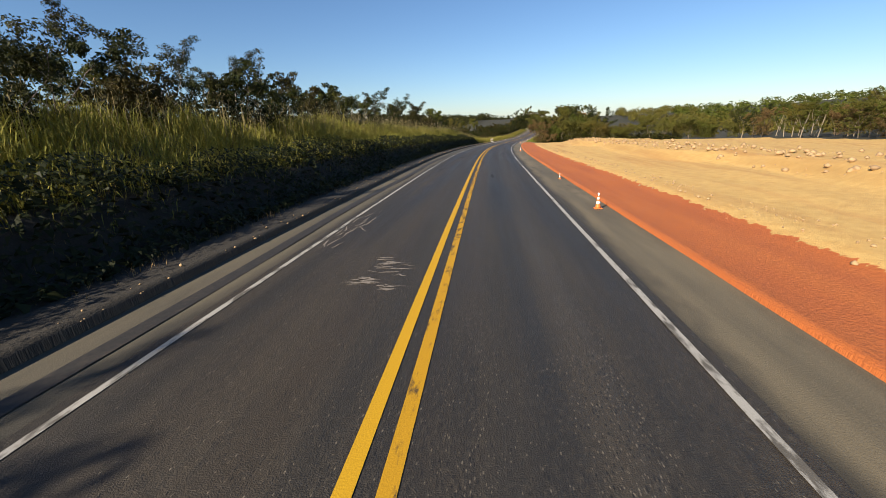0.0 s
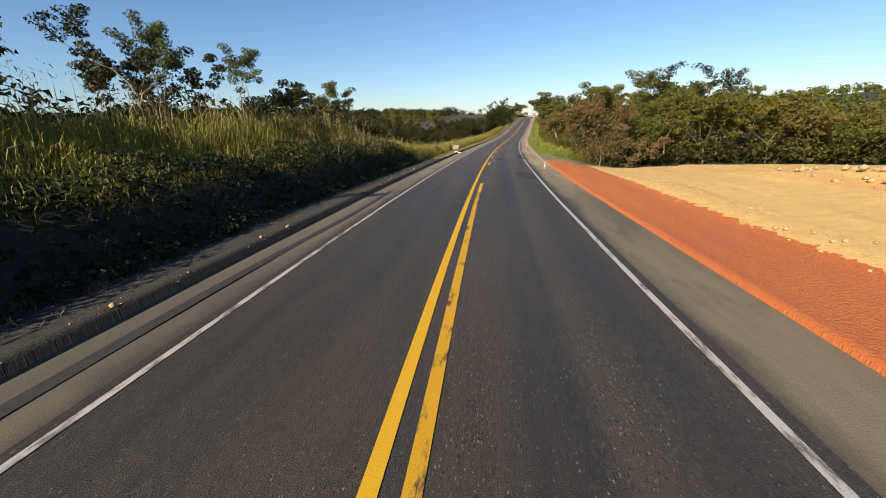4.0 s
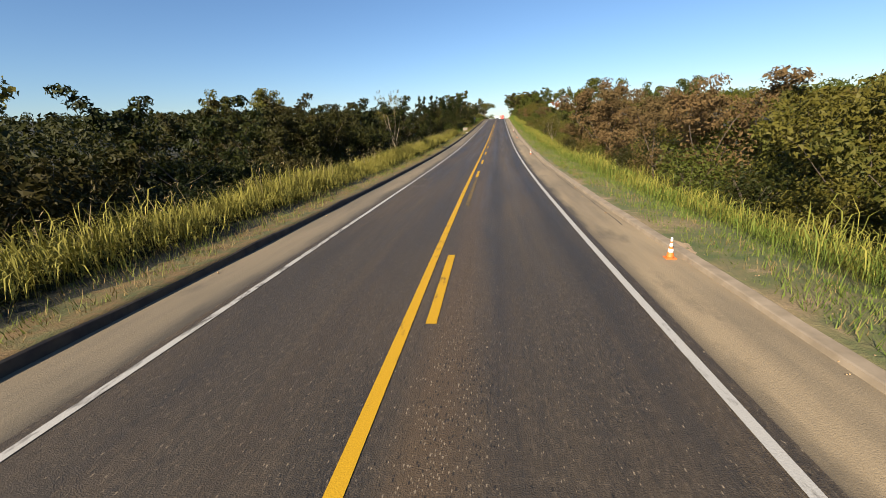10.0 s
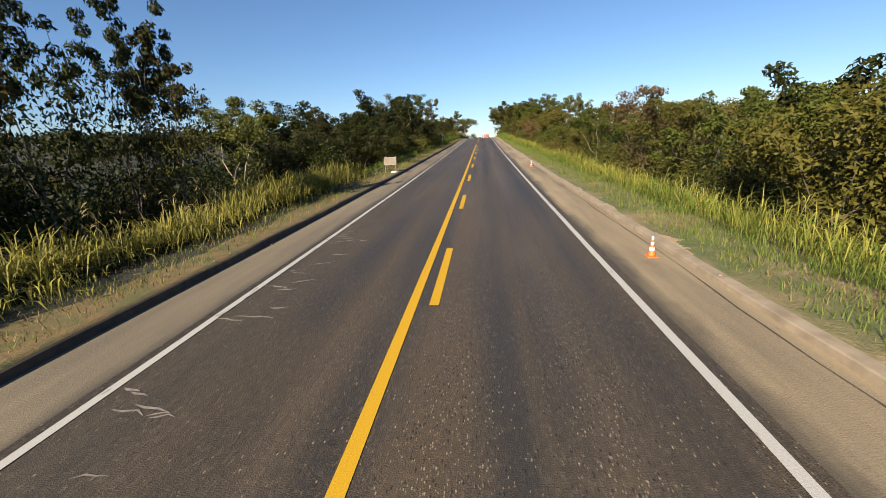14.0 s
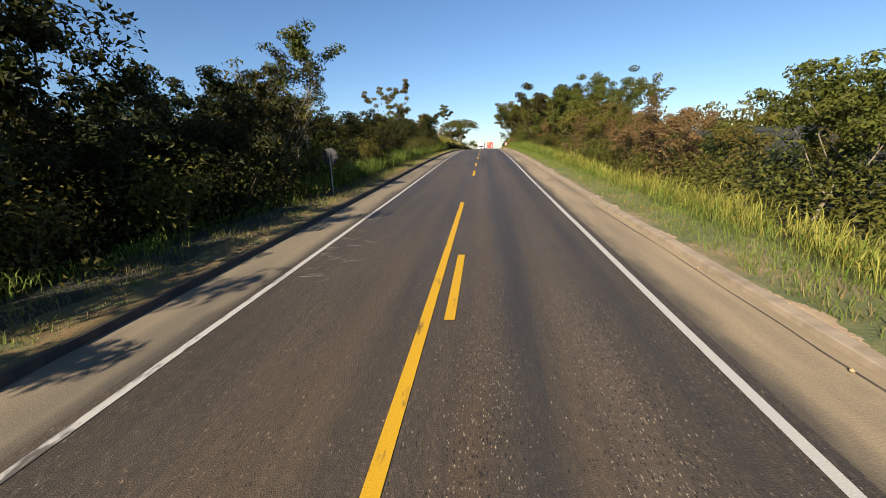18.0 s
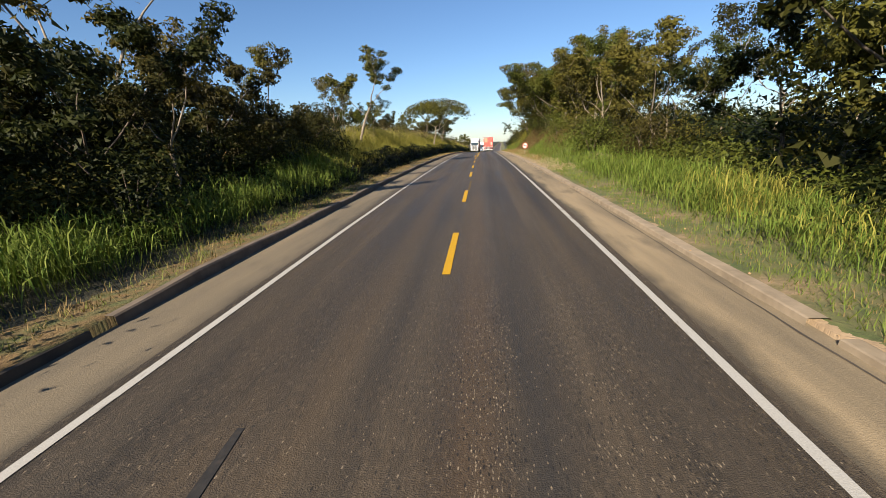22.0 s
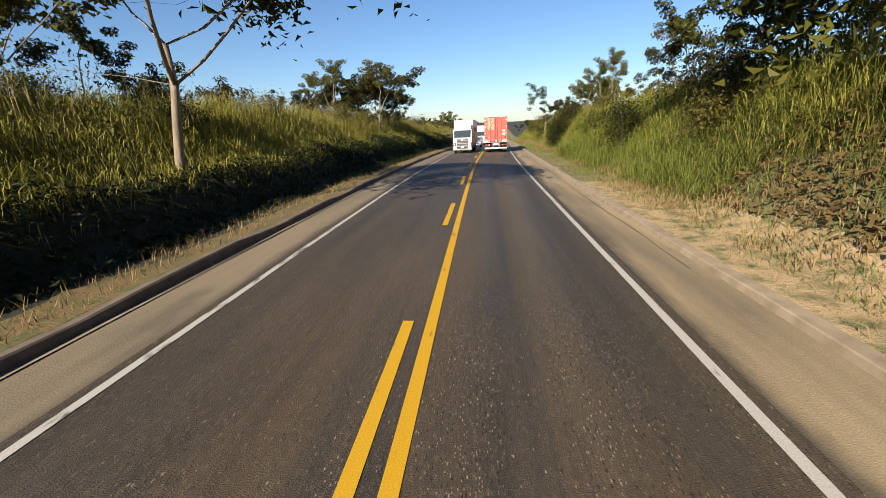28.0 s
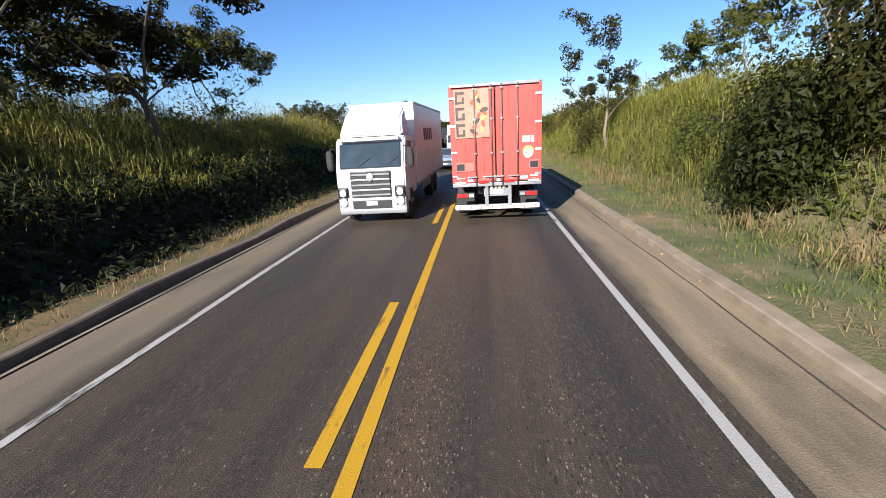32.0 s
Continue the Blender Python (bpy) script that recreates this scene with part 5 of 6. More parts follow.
    for x in (-.98, 1.02):
        part("rear_marker", box((.22, .012, .18), (x, -.068, 1.60), .004), SIGN_BLACK, t)
        part("marker_frame", box((.50 if x < 0 else .26, .006, .24), (x + (.13 if x < 0 else 0), -.064, 1.60), .002), RED_PALE, t)
        letters_bar(t, x, -.072, 1.30, .22, .035, CONE_WHITE, name="reflective_tape")
    for x in (-1.0, -.35, .35, 1.0):
        letters_bar(t, x, -.062, 1.17, .28, .06, CONE_WHITE if abs(x) > .5 else LAMP_RED, name="reflective_tape")
    for k, x in enumerate((-1.0, -.72, -.3, .05, .4, .75, 1.02)):
        part("scuff", box((.10 + .05 * (k % 3), .004, .05 + .03 * (k % 2)), (x, -.0635, 1.22 + .02 * (k % 3)), 0), CONE_WHITE if k % 2 else RED_PALE, t)
    for x in (-.42, .42):
        part("chassis_rail", box((.09, length - .4, .24), (x, length / 2 + .2, .90), .01), BLACK, t)
        part("bumper_bracket", box((.10, .10, .60), (x * .76 + .04, .03, .78), .012), GREY_PLASTIC, t)
    part("tail_panel", box((.72, .06, .22), (0, .10, .86), .012), GREY_PLASTIC, t)
    letters_bar(t, 0, .064, .88, .36, .12, CONE_WHITE, name="number_plate")
    for k in range(4):
        lamp = part("marker_lamp", lathe([(.045, 0), (.045, .02), (.03, .035)], 14), LAMP_WARM, t)
        lamp.matrix_basis = Matrix.Translation((-.14 + .115 * k, .075, 1.00)) @ Matrix.Rotation(radians(90), 4, "X")
    for x in (-.92, .92):
        lamp = part("tail_lamp", box((.52, .10, .15), (x * .95, .08, .80), .02), BLACK, t)
        part("lamp_clear", box((.14, .02, .10), (x * .95 - math.copysign(.16, x), .025, .80), .01), LAMP_CLEAR if x < 0 else GREY_PLASTIC, lamp)
        part("lamp_glass", box((.30, .02, .11), (x + math.copysign(.04, x), .025, .80), .01), LAMP_RED, lamp)
        part("mud_flap", box((.55, .02, .46), (x, .75, .45), .004), BLACK, t)
    bumper = part("rear_bumper", box((2.36, .10, .13), (0, .05, .46), .015), CONE_WHITE, t, "white rear bumper with faded stripes")
    for k in range(8):
        part("stripe", box((.05, .006, .10), (-1.04 + k * .30, -.003, .46), 0, None, Matrix.Rotation(.5, 4, "Y")), STICKER, bumper)
    part("axle", tube([(-1, 1.7, .5), (1, 1.7, .5)], [.09, .09], 10), BLACK, t)
    for y in (1.7, 2.95):
        for x in (-1.05, -.72, .72, 1.05):
            wheel("wheel", t, x, y, .5, .27)
    for x in (-1.0, 1.0):
        wheel("wheel", t, x, 7.6, .5, .3)
    part("cab", box((2.4, 2.0, 2.5), (0, length + 1.2, 1.9), .12), RED, t)
    return t


def white_truck():
    """A white lorry facing the camera; its front is at y = 0 and its box runs to y = 8."""
    t = tagged(new("box_truck"), "white box lorry with dark grille and tall wind deflector", "truck")
    # cab: a leaning front built from a side outline
    bm = bmesh.new()
    outline = [(0.0, .55), (-.02, 1.25), (.04, 1.62), (.34, 2.42), (.42, 2.55), (1.95, 2.62), (1.95, .75), (1.35, .75), (1.2, 1.05), (.75, 1.05), (.6, .62)]
    halves = [[bm.verts.new((x, y, z)) for y, z in outline] for x in (-1.2, 1.2)]
    bm.faces.new(halves[0])
    bm.faces.new(halves[1][::-1])
    for k in range(len(outline)):
        j = (k + 1) % len(outline)
        bm.faces.new((halves[0][j], halves[0][k], halves[1][k], halves[1][j]))
    bmesh.ops.recalc_face_normals(bm, faces=bm.faces)
    bmesh.ops.bevel(bm, geom=[e for e in bm.edges], offset=.05, segments=2, affect="EDGES")
    part("cab", bm, WHITE, t)
    lean = math.atan2(.30, .80)
    tilt = Matrix.Rotation(-lean, 4, "X")
    part("windscreen", box((2.12, .03, .74), (0, .155, 2.03), .03, None, tilt), GLASS, t, "dark glossy windscreen")
    for x in (-.45, .5):
        part("wiper", tube([(x, .01, 1.70), (x + .5, .10, 1.98)], [.012, .008], 6), BLACK, t)
    part("sun_visor", box((2.1, .22, .10), (0, .22, 2.50), .03), WHITE, t)
    bm = bmesh.new()
    pts = [(-1.12, .45, 2.58), (1.12, .45, 2.58), (1.12, 1.5, 2.6), (-1.12, 1.5, 2.6), (-1.0, .95, 3.15), (1.0, .95, 3.15), (1.05, 1.5, 3.42), (-1.05, 1.5, 3.42)]
    v = [bm.verts.new(p) for p in pts]
    for f in ((0, 1, 5, 4), (4, 5, 6, 7), (0, 4, 7, 3), (1, 2, 6, 5), (2, 3, 7, 6), (0, 3, 2, 1)):
        bm.faces.new([v[k] for k in f])
    bmesh.ops.recalc_face_normals(bm, faces=bm.faces)
    bmesh.ops.bevel(bm, geom=list(bm.edges), offset=.05, segments=2, affect="EDGES")
    part("wind_deflector", bm, WHITE, t)
    for k in range(7):
        letters_bar(t, -.45 + k * .14, .30, 2.62, .09, .045, GREY_PLASTIC, .03, "lettering")
    grille = part("grille", box((1.40, .05, .80), (0, -.03, 1.20), .03), SIGN_BLACK, t, "black grille with bright slats")
    for k in range(5):
        part("slat", box((1.34, .04, .05), (0, -.06, .90 + k * .15), .008), STEEL if k in (1, 3) else GREY_PLASTIC, grille)
    emblem = part("emblem", lathe([(.12, 0), (.12, .015), (.095, .02)], 20), STEEL, grille, "round bright emblem")
    emblem.matrix_basis = Matrix.Translation((0, -.085, 1.42)) @ Matrix.Rotation(radians(90), 4, "X")
    bumper = part("bumper", box((2.42, .34, .52), (0, .10, .60), .09), BUMPER_GREY, t, "light grey bumper")
    part("bumper_lip", box((2.38, .30, .16), (0, .11, .40), .04), GREY_PLASTIC, bumper, "grey lower lip of the bumper")
    part("lower_grille", box((1.36, .04, .24), (0, -.08, .62), .01), SIGN_BLACK, bumper)
    letters_bar(bumper, 0, -.105, .66, .38, .13, CONE_WHITE, .012, "number_plate")
    for x in (-1.0, 1.0):
        for z, rad in ((.98, .11), (.70, .13)):
            lamp = part("headlamp", box((.30, .06, .27), (x, -.05, z), .03), SIGN_BLACK, t)
            glass = part("lamp_glass", lathe([(rad, 0), (rad, .03), (rad * .6, .05)], 20), LAMP_CLEAR, lamp)
            glass.matrix_basis = Matrix.Translation((x, -.08, z)) @ Matrix.Rotation(radians(90), 4, "X")
        bm = bmesh.new()
        bmesh.ops.create_icosphere(bm, subdivisions=3, radius=1.0)
        for v in bm.verts:
            v.co = Vector((math.copysign(abs(v.co.x) ** .6, v.co.x) * .12, math.copysign(abs(v.co.y) ** .7, v.co.y) * .08, math.copysign(abs(v.co.z) ** .5, v.co.z) * .30)) + Vector((x * 1.40, .12, 1.93))
        mirror = part("mirror", bm, BLACK, t, "rounded black side mirror", True)
        for z in (1.72, 2.2):
            part("mirror_arm", tube([(x * 1.18, .2, z + .05), (x * 1.30, .10, z + .08), (x * 1.40, .14, z)], [.018, .018, .018], 6), BLACK, mirror)
        part("lamp_frame", box((.36, .05, .62), (x, -.03, .84), .05), SIGN_BLACK, t, "black surround of the headlamps")
        door = part("cab_door", box((.03, .95, 1.5), (x * 1.205, .92, 1.72), .01), WHITE, t)
        part("side_window", box((.03, .80, .62), (x * 1.212, .95, 2.10), .02), GLASS, door)
        part("door_handle", box((.03, .16, .04), (x * 1.23, 1.25, 1.62), .01), BLACK, door)
        part("step", box((.10, .5, .08), (x * 1.17, .95, .58), .01), GREY_PLASTIC, t)
        part("side_guard", box((.05, 3.0, .35), (x * 1.15, 5.2, .75), .02), STEEL, t)
        wheel("wheel", t, x * 1.02, .98, .5, .3)
        for y in (6.2, 7.4):
            wheel("wheel", t, x * .98, y, .5, .4)
    part("cargo_body", box((2.5, 8.2, 2.65), (0, 6.25, 2.25), .03), WHITE, t, "plain white cargo box")
    for k in range(5):
        letters_bar(t, 1.256, 4.2 + k * .5, 2.55, .006, .45, BOARD, .32, "lettering")
    for z in (.93, 3.55):
        part("cargo_rail", box((2.54, 8.22, .08), (0, 6.25, z), .01), STEEL, t)
    part("chassis", box((.9, 8.0, .25), (0, 6.0, .82), .02), BLACK, t)
    return t


def sedan(name, paint, label):
    """A small car facing the camera, front at y = 0."""
    t = tagged(new(name), label, "car")
    bm = bmesh.new()
    outline = [(0, .3), (-.03, .62), (.12, .82), (1.05, .98), (1.75, 1.42), (2.9, 1.46), (3.6, 1.05), (4.1, .98), (4.15, .35)]
    halves = [[bm.verts.new((x * (.82 if z > 1.2 else 1), y, z)) for y, z in outline] for x in (-.86, .86)]
    bm.faces.new(halves[0])
    bm.faces.new(halves[1][::-1])
    for k in range(len(outline)):
        j = (k + 1) % len(outline)
        bm.faces.new((halves[0][j], halves[0][k], halves[1][k], halves[1][j]))
    bmesh.ops.recalc_face_normals(bm, faces=bm.faces)
    bmesh.ops.bevel(bm, geom=list(bm.edges), offset=.05, segments=2, affect="EDGES")
    part("body", bm, paint, t)
    part("windscreen", box((1.3, .02, .74), (0, 1.36, 1.215), .03, None, Matrix.Rotation(-math.atan2(.7, .44), 4, "X")), GLASS, t)
    part("grille", box((.9, .04, .16), (0, -.03, .58), .02), SIGN_BLACK, t)
    letters_bar(t, 0, -.05, .42, .36, .11, CONE_WHITE, .012, "number_plate")
    for x in (-.64, .64):
        part("headlamp", box((.34, .10, .15), (x, .02, .68), .03), LAMP_CLEAR, t)
        part("mirror", box((.18, .1, .13), (x * 1.5, 1.25, 1.02), .03), paint, t)
        for y in (.75, 3.3):
            wheel("wheel", t, x * 1.2, y, .31, .2)
    return t


def cone():
    t = tagged(new("traffic_cone"), "orange and white traffic cone on the dusty shoulder", "traffic cone", "cones along the shoulder")
    part("base", box((.40, .40, .05), (0, 0, .025), .012), ORANGE, t)
    body = part("cone_body", lathe([(.15, .05), (.135, .10), (.045, .66), (.04, .70)], 20), ORANGE, t, smooth_faces=True)
    for z0, z1 in ((.26, .40), (.50, .62)):
        r = lambda z: .135 - (z - .10) * .1607 + .004
        part("white_band", lathe([(r(z0), z0), (r(z1), z1)], 20), CONE_WHITE, body, smooth_faces=True)
    part("top_tube", lathe([(.04, .70), (.045, .72), (.045, .84), (.03, .86)], 16), CONE_WHITE, t, smooth_faces=True)
    return t


def barricade():
    t = tagged(new("barricade"), "weathered board on a thin wooden A-frame at the roadside", "barricade")
    for x in (-.40, .40):
        for y in (-.26, .26):
            part("leg", tube([(x, y, 0), (x, y * .12, 1.14)], [.022, .018], 6), WOOD, t)
        part("stretcher", box((.03, .40, .04), (x, 0, .32), .004), WOOD, t)
    tilt = Matrix.Rotation(.21, 4, "X")
    board = part("board", box((.90, .025, .50), (0, .18, .80), .005, None, tilt), BOARD, t, "faded pale board with a dark frame")
    for z in (.555, 1.045):
        part("board_edge", box((.94, .045, .05), (0, .18 - (z - .8) * .21, z), .006, None, tilt), WOOD, board)
    for x in (-.45, .45):
        part("board_edge", box((.05, .045, .54), (x, .18, .80), .006, None, tilt), WOOD, board)
    return t


def sandbag(seed):
    r = np.random.default_rng(seed)
    bm = bmesh.new()
    bmesh.ops.create_icosphere(bm, subdivisions=3, radius=1.0)
    for v in bm.verts:
        x, y, z = v.co
        v.co = Vector((math.copysign(abs(x) ** .7, x) * .32, math.copysign(abs(y) ** .75, y) * .19, max(z, -.6) * .12 + .07)) * (1 + .08 * math.sin(9 * x + 5 * y + seed))
    return tagged(part("sandbag", bm, SACK, smooth_faces=True), "pale sandbag weighing down the barricade", "sandbag")


def no_overtaking_sign():
    t = tagged(new("road_sign"), "round no-overtaking sign with red ring on a steel post", "road sign")
    part("post", tube([(0, .03, -.3), (0, .03, 1.75)], [.035, .035], 10), STEEL, t, "grey steel post")
    turn = Matrix.Rotation(radians(90), 4, "X")

    def disc(name, r, y, material, parent, inner=0.0):
        if inner:
            bm = bmesh.new()
            rings = [[bm.verts.new((q * math.cos(a), q * math.sin(a), z)) for a in (2 * math.pi * k / 40 for k in range(40))] for q, z in ((inner, 0), (inner, .004), (r, .004), (r, 0))]
            for a, b in zip(rings, rings[1:]):
                for k in range(40):
                    bm.faces.new((a[k], a[(k + 1) % 40], b[(k + 1) % 40], b[k]))
        else:
            bm = lathe([(r, 0), (r, .005)], 40)
        bmesh.ops.transform(bm, matrix=Matrix.Translation((0, y, 1.42)) @ turn, verts=bm.verts)
        return part(name, bm, material, parent)

    plate = disc("plate", .42, 0.0, CONE_WHITE, t)
    disc("red_ring", .42, -.007, SIGN_RED, plate, .345)
    for x in (-.155, .155):
        bm = box((.22, .004, .085), (x, -.008, 1.40), .0)
        box((.15, .004, .07), (x, -.008, 1.465), 0, bm)
        for d in (-.07, .07):
            box((.05, .004, .05), (x + d, -.008, 1.345), 0, bm)
        part("car_symbol", bm, SIGN_BLACK, plate)
    part("red_bar", box((.075, .004, .74), (0, -.0135, 1.42), 0, None, Matrix.Rotation(radians(-45), 4, "Y")), SIGN_RED, plate)
    return t


truck = red_truck()
truck.matrix_basis = stand(462.2, 1.66, .02, 0)
lorry = white_truck()
lorry.matrix_basis = stand(462.6, -2.02, .02, -1) @ Matrix.Diagonal((.87, .92, 1.0, 1))
car = sedan("car", SEDAN_PAINT, "small blue-grey car following the white lorry")
car.matrix_basis = stand(480.8, -1.55, .02)
van = copy_thing(lorry, stand(495.8, -1.7, .02))
tagged(van, "white box lorry further along the opposite lane")

first = cone()
for k, (s, u) in enumerate(((13.4, 4.45), (21.7, 4.58), (54, 4.4), (100.9, 4.3), (142.4, 4.5), (175.4, 4.6), (206.9, 4.45), (235.5, 4.35), (257.1, 4.4))):
    m = stand(s, u, -.012, 0, .84 if k > 1 else .6)
    if k:
        copy_thing(first, m)
    else:
        first.matrix_basis = m
a = barricade()
a.matrix_basis = stand(125.5, -5.0, .0, 150)
copy_thing(a, stand(256.7, -5.6, .12, 170))
for k, (s, u, spin) in enumerate(((125.05, -4.55, 20), (125.8, -4.6, 70), (125.9, -5.1, 5), (256.1, -5.3, 30))):
    bag = sandbag(k)
    bag.matrix_basis = stand(s, u, .01 if u > -4.84 else .11, spin, .75)
t = tagged(new("road_sign"), "grey back of a round road sign on a thin post", "road sign")
part("post", tube([(0, -.03, -.3), (0, -.03, 1.9)], [.03, .03], 8), STEEL, t)
bm = lathe([(.40, 0), (.40, .006)], 32)
bmesh.ops.transform(bm, matrix=Matrix.Translation((0, 0, 1.75)) @ Matrix.Rotation(radians(90), 4, "X"), verts=bm.verts)
part("plate", bm, BLACK, t)
t.matrix_basis = stand(306.9, -6.6, float(land(306.9, -6.6)) - .02, -6, 1.0, False)
for k, (s, u, spin, material, label) in enumerate(((163, -4.98, 3, CONE_WHITE, "white painted kerb stone at the road's edge"), (117.7, -5.0, 20, CONCRETE, "broken piece of kerb lying at the road's edge"), (118.4, -5.15, -35, CONCRETE, "broken piece of kerb lying at the road's edge"), (345.4, -5.0, 12, CONCRETE, "broken piece of kerb lying at the road's edge"))):
    stone = tagged(part("kerb_stone", box((.22, .55, .2), (0, 0, .09), .03), material), label, "kerb stone")
    stone.matrix_basis = stand(s, u, .0, spin)
sign = no_overtaking_sign()
sign.matrix_basis = stand(404.4, 6.4, float(land(403.3, 5.75)) - .1, 18, .88, False)


# ---- marks on the road: patches, scrapes, stones
def patch(s, u, length, width, seed):
    """A thin uneven patch of darker asphalt."""
    r = np.random.default_rng(seed)
    a = np.arange(28) * 2 * math.pi / 28
    q = 1 + .13 * np.sin(2 * a + seed) + .07 * np.sin(5 * a + 2 * seed) + r.normal(0, .02, 28)
    ps, pu = s + length / 2 * q * np.sin(a), u + width / 2 * q * np.cos(a)
    inner_s, inner_u = s + (ps - s) * .5, u + (pu - u) * .5
    rings = [at(x, y, CROWN(y) + .006 * waves(x, y, 2.5) + .009) for x, y in ((ps, pu), (inner_s, inner_u))]
    mid = at(s, u, CROWN(u) + .006 * waves(s, u, 2.5) + .009)
    i = np.arange(28)
    j = (i + 1) % 28
    mesh = mesh_of("asphalt_patch", np.concatenate((*rings, mid[None])), [np.stack((i, i + 28, j + 28, j), 1)[:, ::-1], np.stack((i + 28, j + 28, i * 0 + 56), 1)])
    mesh.materials.append(PATCH)
    return tagged(new("asphalt_patch", mesh), "dark patch in the asphalt", "road patch", kind="structure")


# one dark shape for patches, a pothole, an oil streak and small spots
for k, (s, u, l, w) in enumerate(((96.2, 2.7, 4.5, 1.0), (112.0, .95, 1.6, .75), (113.4, 3.2, 3.4, .8), (116.8, 3.1, 2.4, .7), (47.4, 2.2, 1.2, .5), (44.8, 1.9, .8, .6), (41.4, 1.3, .6, .5), (42.3, -1.9, .7, .5), (46.6, -.9, .9, .35),
                                   (391.4, 1.8, .34, .12), (392.3, 1.5, .28, .12), (390.6, 2.1, .3, .1), (393.6, 1.9, .3, .11), (404.1, 1.6, .4, .16), (406.9, -1.9, .8, .6), (330.4, 1.2, .3, .14), (148.2, 1.2, .9, .5), (28.9, -2.4, .7, .42), (27.3, -2.4, .3, .25), (23.6, 1.12, 1.9, .16))):
    patch(s, u, l, w, k + 3)


def skid(points, width, label):
    """A dark streak in the rubber tone along a bent line of (s, u) points."""
    s, u = np.array(points).T
    k = np.linspace(0, len(s) - 1, len(s) * 6)
    s, u = np.interp(k, np.arange(len(s)), s), np.interp(k, np.arange(len(u)), u)
    s, u = smooth(s, 5), smooth(u, 5)
    wide = width * np.sin(np.linspace(.15, math.pi - .15, len(s))) ** .5 / 2
    rows = [at(s, u + side * wide, CROWN(u) + .006 * waves(s, u, 2.5) + .0075) for side in (-1, 1)]
    n = len(s)
    i = np.arange(n - 1)
    mesh = mesh_of("dark_streak", np.concatenate(rows), [np.stack((i, i + n, i + n + 1, i + 1), 1)])
    mesh.materials.append(RUBBER_STREAK)
    return tagged(new("dark_streak", mesh), label, "tyre mark", kind="structure")


for line in (((321, 1.0), (326.6, .85), (332.3, .62), (338.9, .5)), ((320.5, .62), (326.6, .5), (331.3, .42), (337, .36)), ((339.3, .05), (341.7, .12), (344.5, -.45), (348.9, -1.35), (352, -1.6))):
    skid(line, .17, "dark tyre mark on the asphalt")


# a long uneven dark strip along the left shoulder at the start
skid([(k * 6.0 - 30, -4.12 - .14 * math.sin(k * 1.9) - .05 * math.sin(k * 4.3)) for k in range(21)], .34, "dark uneven strip along the left shoulder")


def scrapes(name, s0, s1, u0, u1, count, along, size, label, seed):
    """Light scratches in the surface, as thin uneven strips."""
    r = np.random.default_rng(seed)
    verts, quads = [], []
    for k in range(count):
        s, u = r.uniform(s0, s1), r.uniform(u0, u1)
        a = r.normal(1.57 if along else 0, .22)
        l, w = r.uniform(.4, 1) * size, r.uniform(.010, .028)
        x = np.linspace(-.5, .5, 4) * l
        bend = r.normal(0, .02, 4)
        cu, cs = u + x * math.cos(a) - bend * math.sin(a), s + x * math.sin(a) + bend * math.cos(a)
        wide = w * np.array((.3, 1, .8, .25))
        for side in (-1, 1):
            pu, ps = cu - side * wide * math.sin(a), cs + side * wide * math.cos(a)
            verts.append(at(ps, pu, CROWN(pu) + .006 * waves(ps, pu, 2.5) + .007))
        b = k * 8 + np.arange(3)
        quads.append(np.stack((b, b + 1, b + 5, b + 4), 1))
    mesh = mesh_of(name, np.concatenate(verts), [np.concatenate(quads)[:, ::-1]])
    mesh.materials.append(GOUGE)
    return tagged(new(name, mesh), label, "road scrapes", kind="stuff")


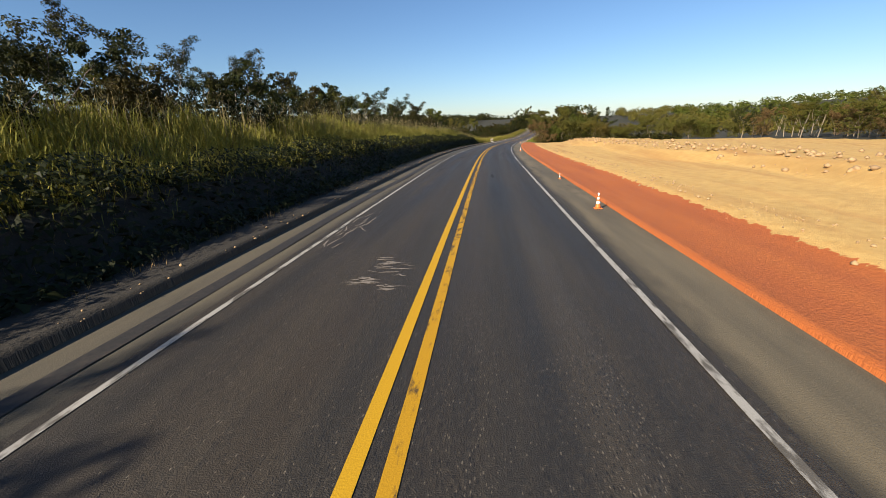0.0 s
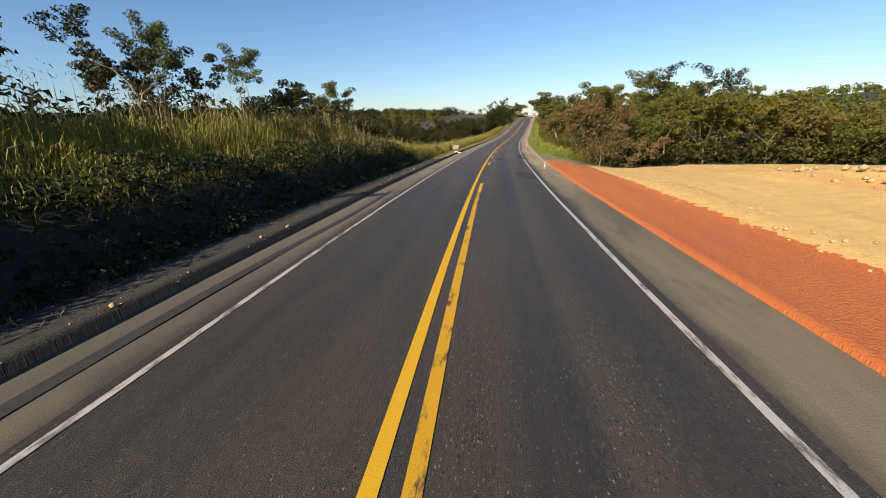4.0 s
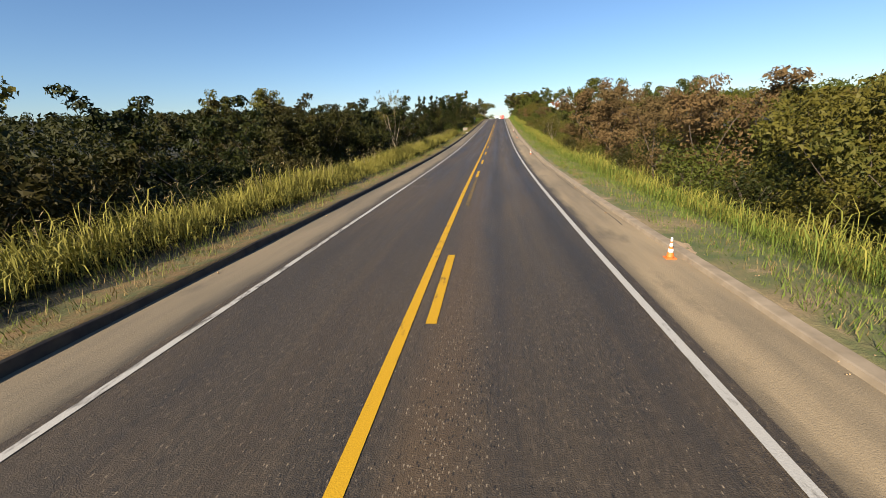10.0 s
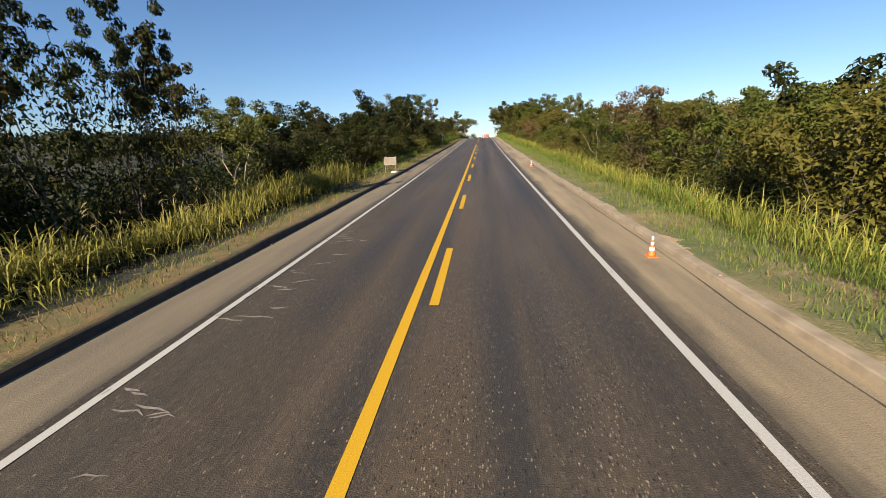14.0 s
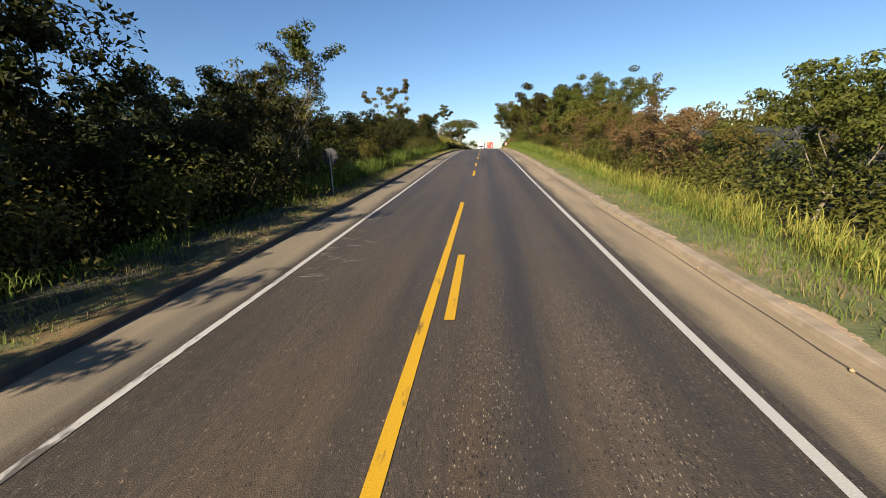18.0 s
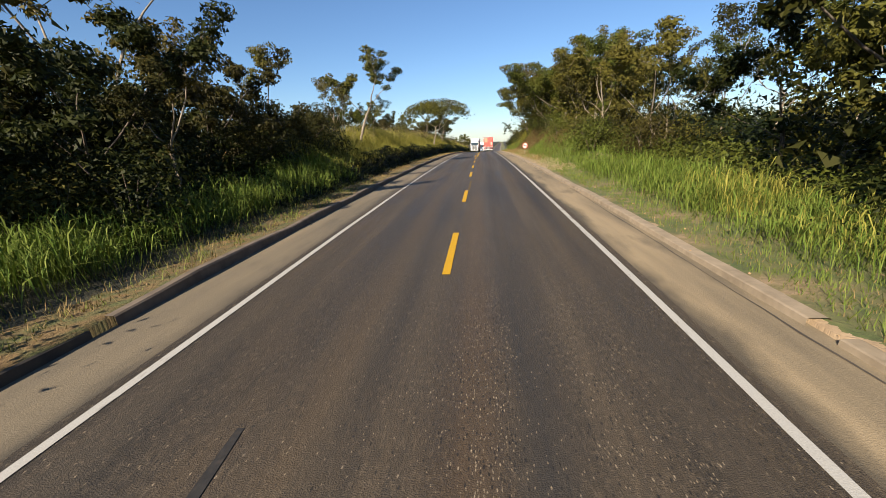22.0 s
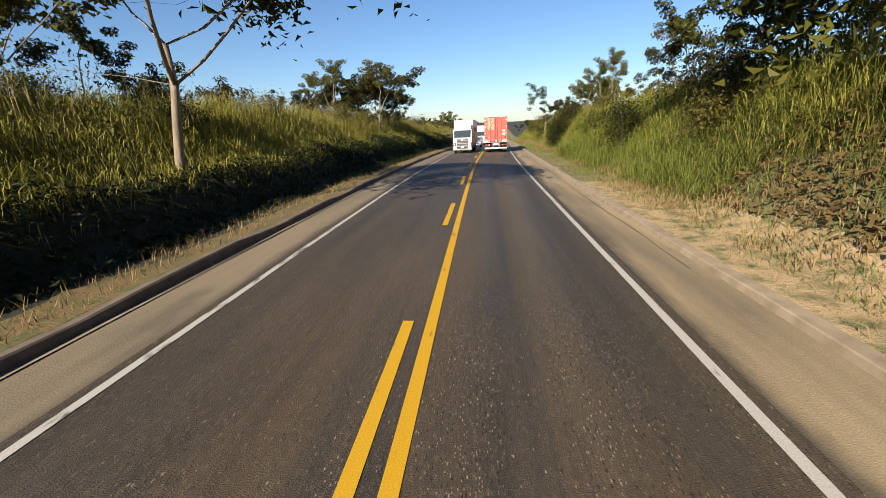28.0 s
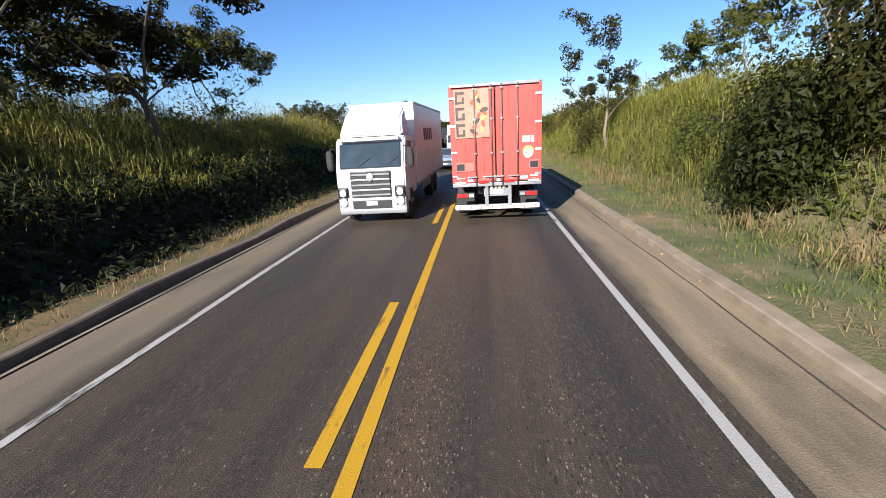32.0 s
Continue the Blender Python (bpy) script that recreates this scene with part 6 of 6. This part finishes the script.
scrapes("road_scrapes", 6.2, 8.4, -1.5, -.6, 34, False, .5, "pale scraped patch in the asphalt", 1)
scrapes("road_scrapes", 20.2, 21.2, -3.3, -1.9, 24, False, .26, "pale cracks in the asphalt", 36)
scrapes("road_scrapes", 9, 13.7, -3.2, -2.6, 20, True, .9, "pale scrapes along the edge line", 2)
for k, (s0, s1) in enumerate(((110.3, 114.6), (125, 132.7), (186.1, 193), (221.5, 231), (232.7, 238.8), (278, 284.5), (293.8, 301.3))):
    scrapes("road_scrapes", s0, s1, -3.15, -2.2, 26, False, .6, "pale cross scrapes beside the edge line", 10 + k)
scrapes("road_scrapes", 327.6, 335.1, -3.1, -.4, 60, False, .7, "pale cross scrapes over the lane", 30)
scrapes("road_scrapes", 156.8, 162, .3, 2.3, 12, False, .7, "pale cracks across the lane", 31)
scrapes("road_scrapes", 222.3, 227.5, .6, 2.6, 26, False, .5, "pale scrapes over the lane", 34)
scrapes("road_scrapes", 437.8, 440.7, .3, 1.4, 16, False, .8, "pale cracks across the lane", 35)


def stones(name, s0, s1, u0, u1, count, low, high, label, seed):
    """Loose stones and clods as one object."""
    r = np.random.default_rng(seed)
    base = np.array([(1, 0, 0), (-1, 0, 0), (0, 1, 0), (0, -1, 0), (0, 0, 1), (0, 0, -.6), (.6, .6, .5), (-.6, .6, .4), (.6, -.6, .4), (-.6, -.6, .5)], float)
    bm = bmesh.new()
    for p in base:
        bm.verts.new(p)
    bmesh.ops.convex_hull(bm, input=list(bm.verts))
    bm.verts.index_update()
    faces = np.array([[v.index for v in f.verts] for f in bm.faces])
    bm.free()
    s, u = r.uniform(s0, s1, count), r.uniform(u0, u1, count)
    size = low + (high - low) * r.uniform(0, 1, count) ** 3
    h = np.where(np.abs(u) < 4.86, CROWN(u), land(s, u))
    centre = at(s, u, h + size * .3)
    verts = centre[:, None, :] + base[None] * size[:, None, None] * r.uniform(.6, 1.2, (count, len(base), 3))
    tri = (faces[None] + (np.arange(count) * len(base))[:, None, None]).reshape(-1, faces.shape[1])
    mesh = mesh_of(name, verts.reshape(-1, 3), [tri])
    mesh.materials.append(ROCK)
    return tagged(new(name, mesh), label, "stones", kind="stuff")


stones("stones", -10, 94.8, 7.4, 9.0, 700, .02, .08, "clods and stones along the edge of the sand", 1)
stones("stones", -10, 94.8, 14.2, 19, 1100, .04, .24, "clods on the heap of sand", 2)
stones("stones", -20, 104, -5.3, -4.84, 260, .015, .06, "broken pale edge of the shoulder at the start", 6)
stones("stones", 87.9, 547.9, 4.5, 5.8, 700, .012, .045, "gravel along the dusty kerb", 3)
stones("stones", 84.5, 547.9, -5.6, -4.6, 500, .012, .045, "gravel along the dark kerb", 4)
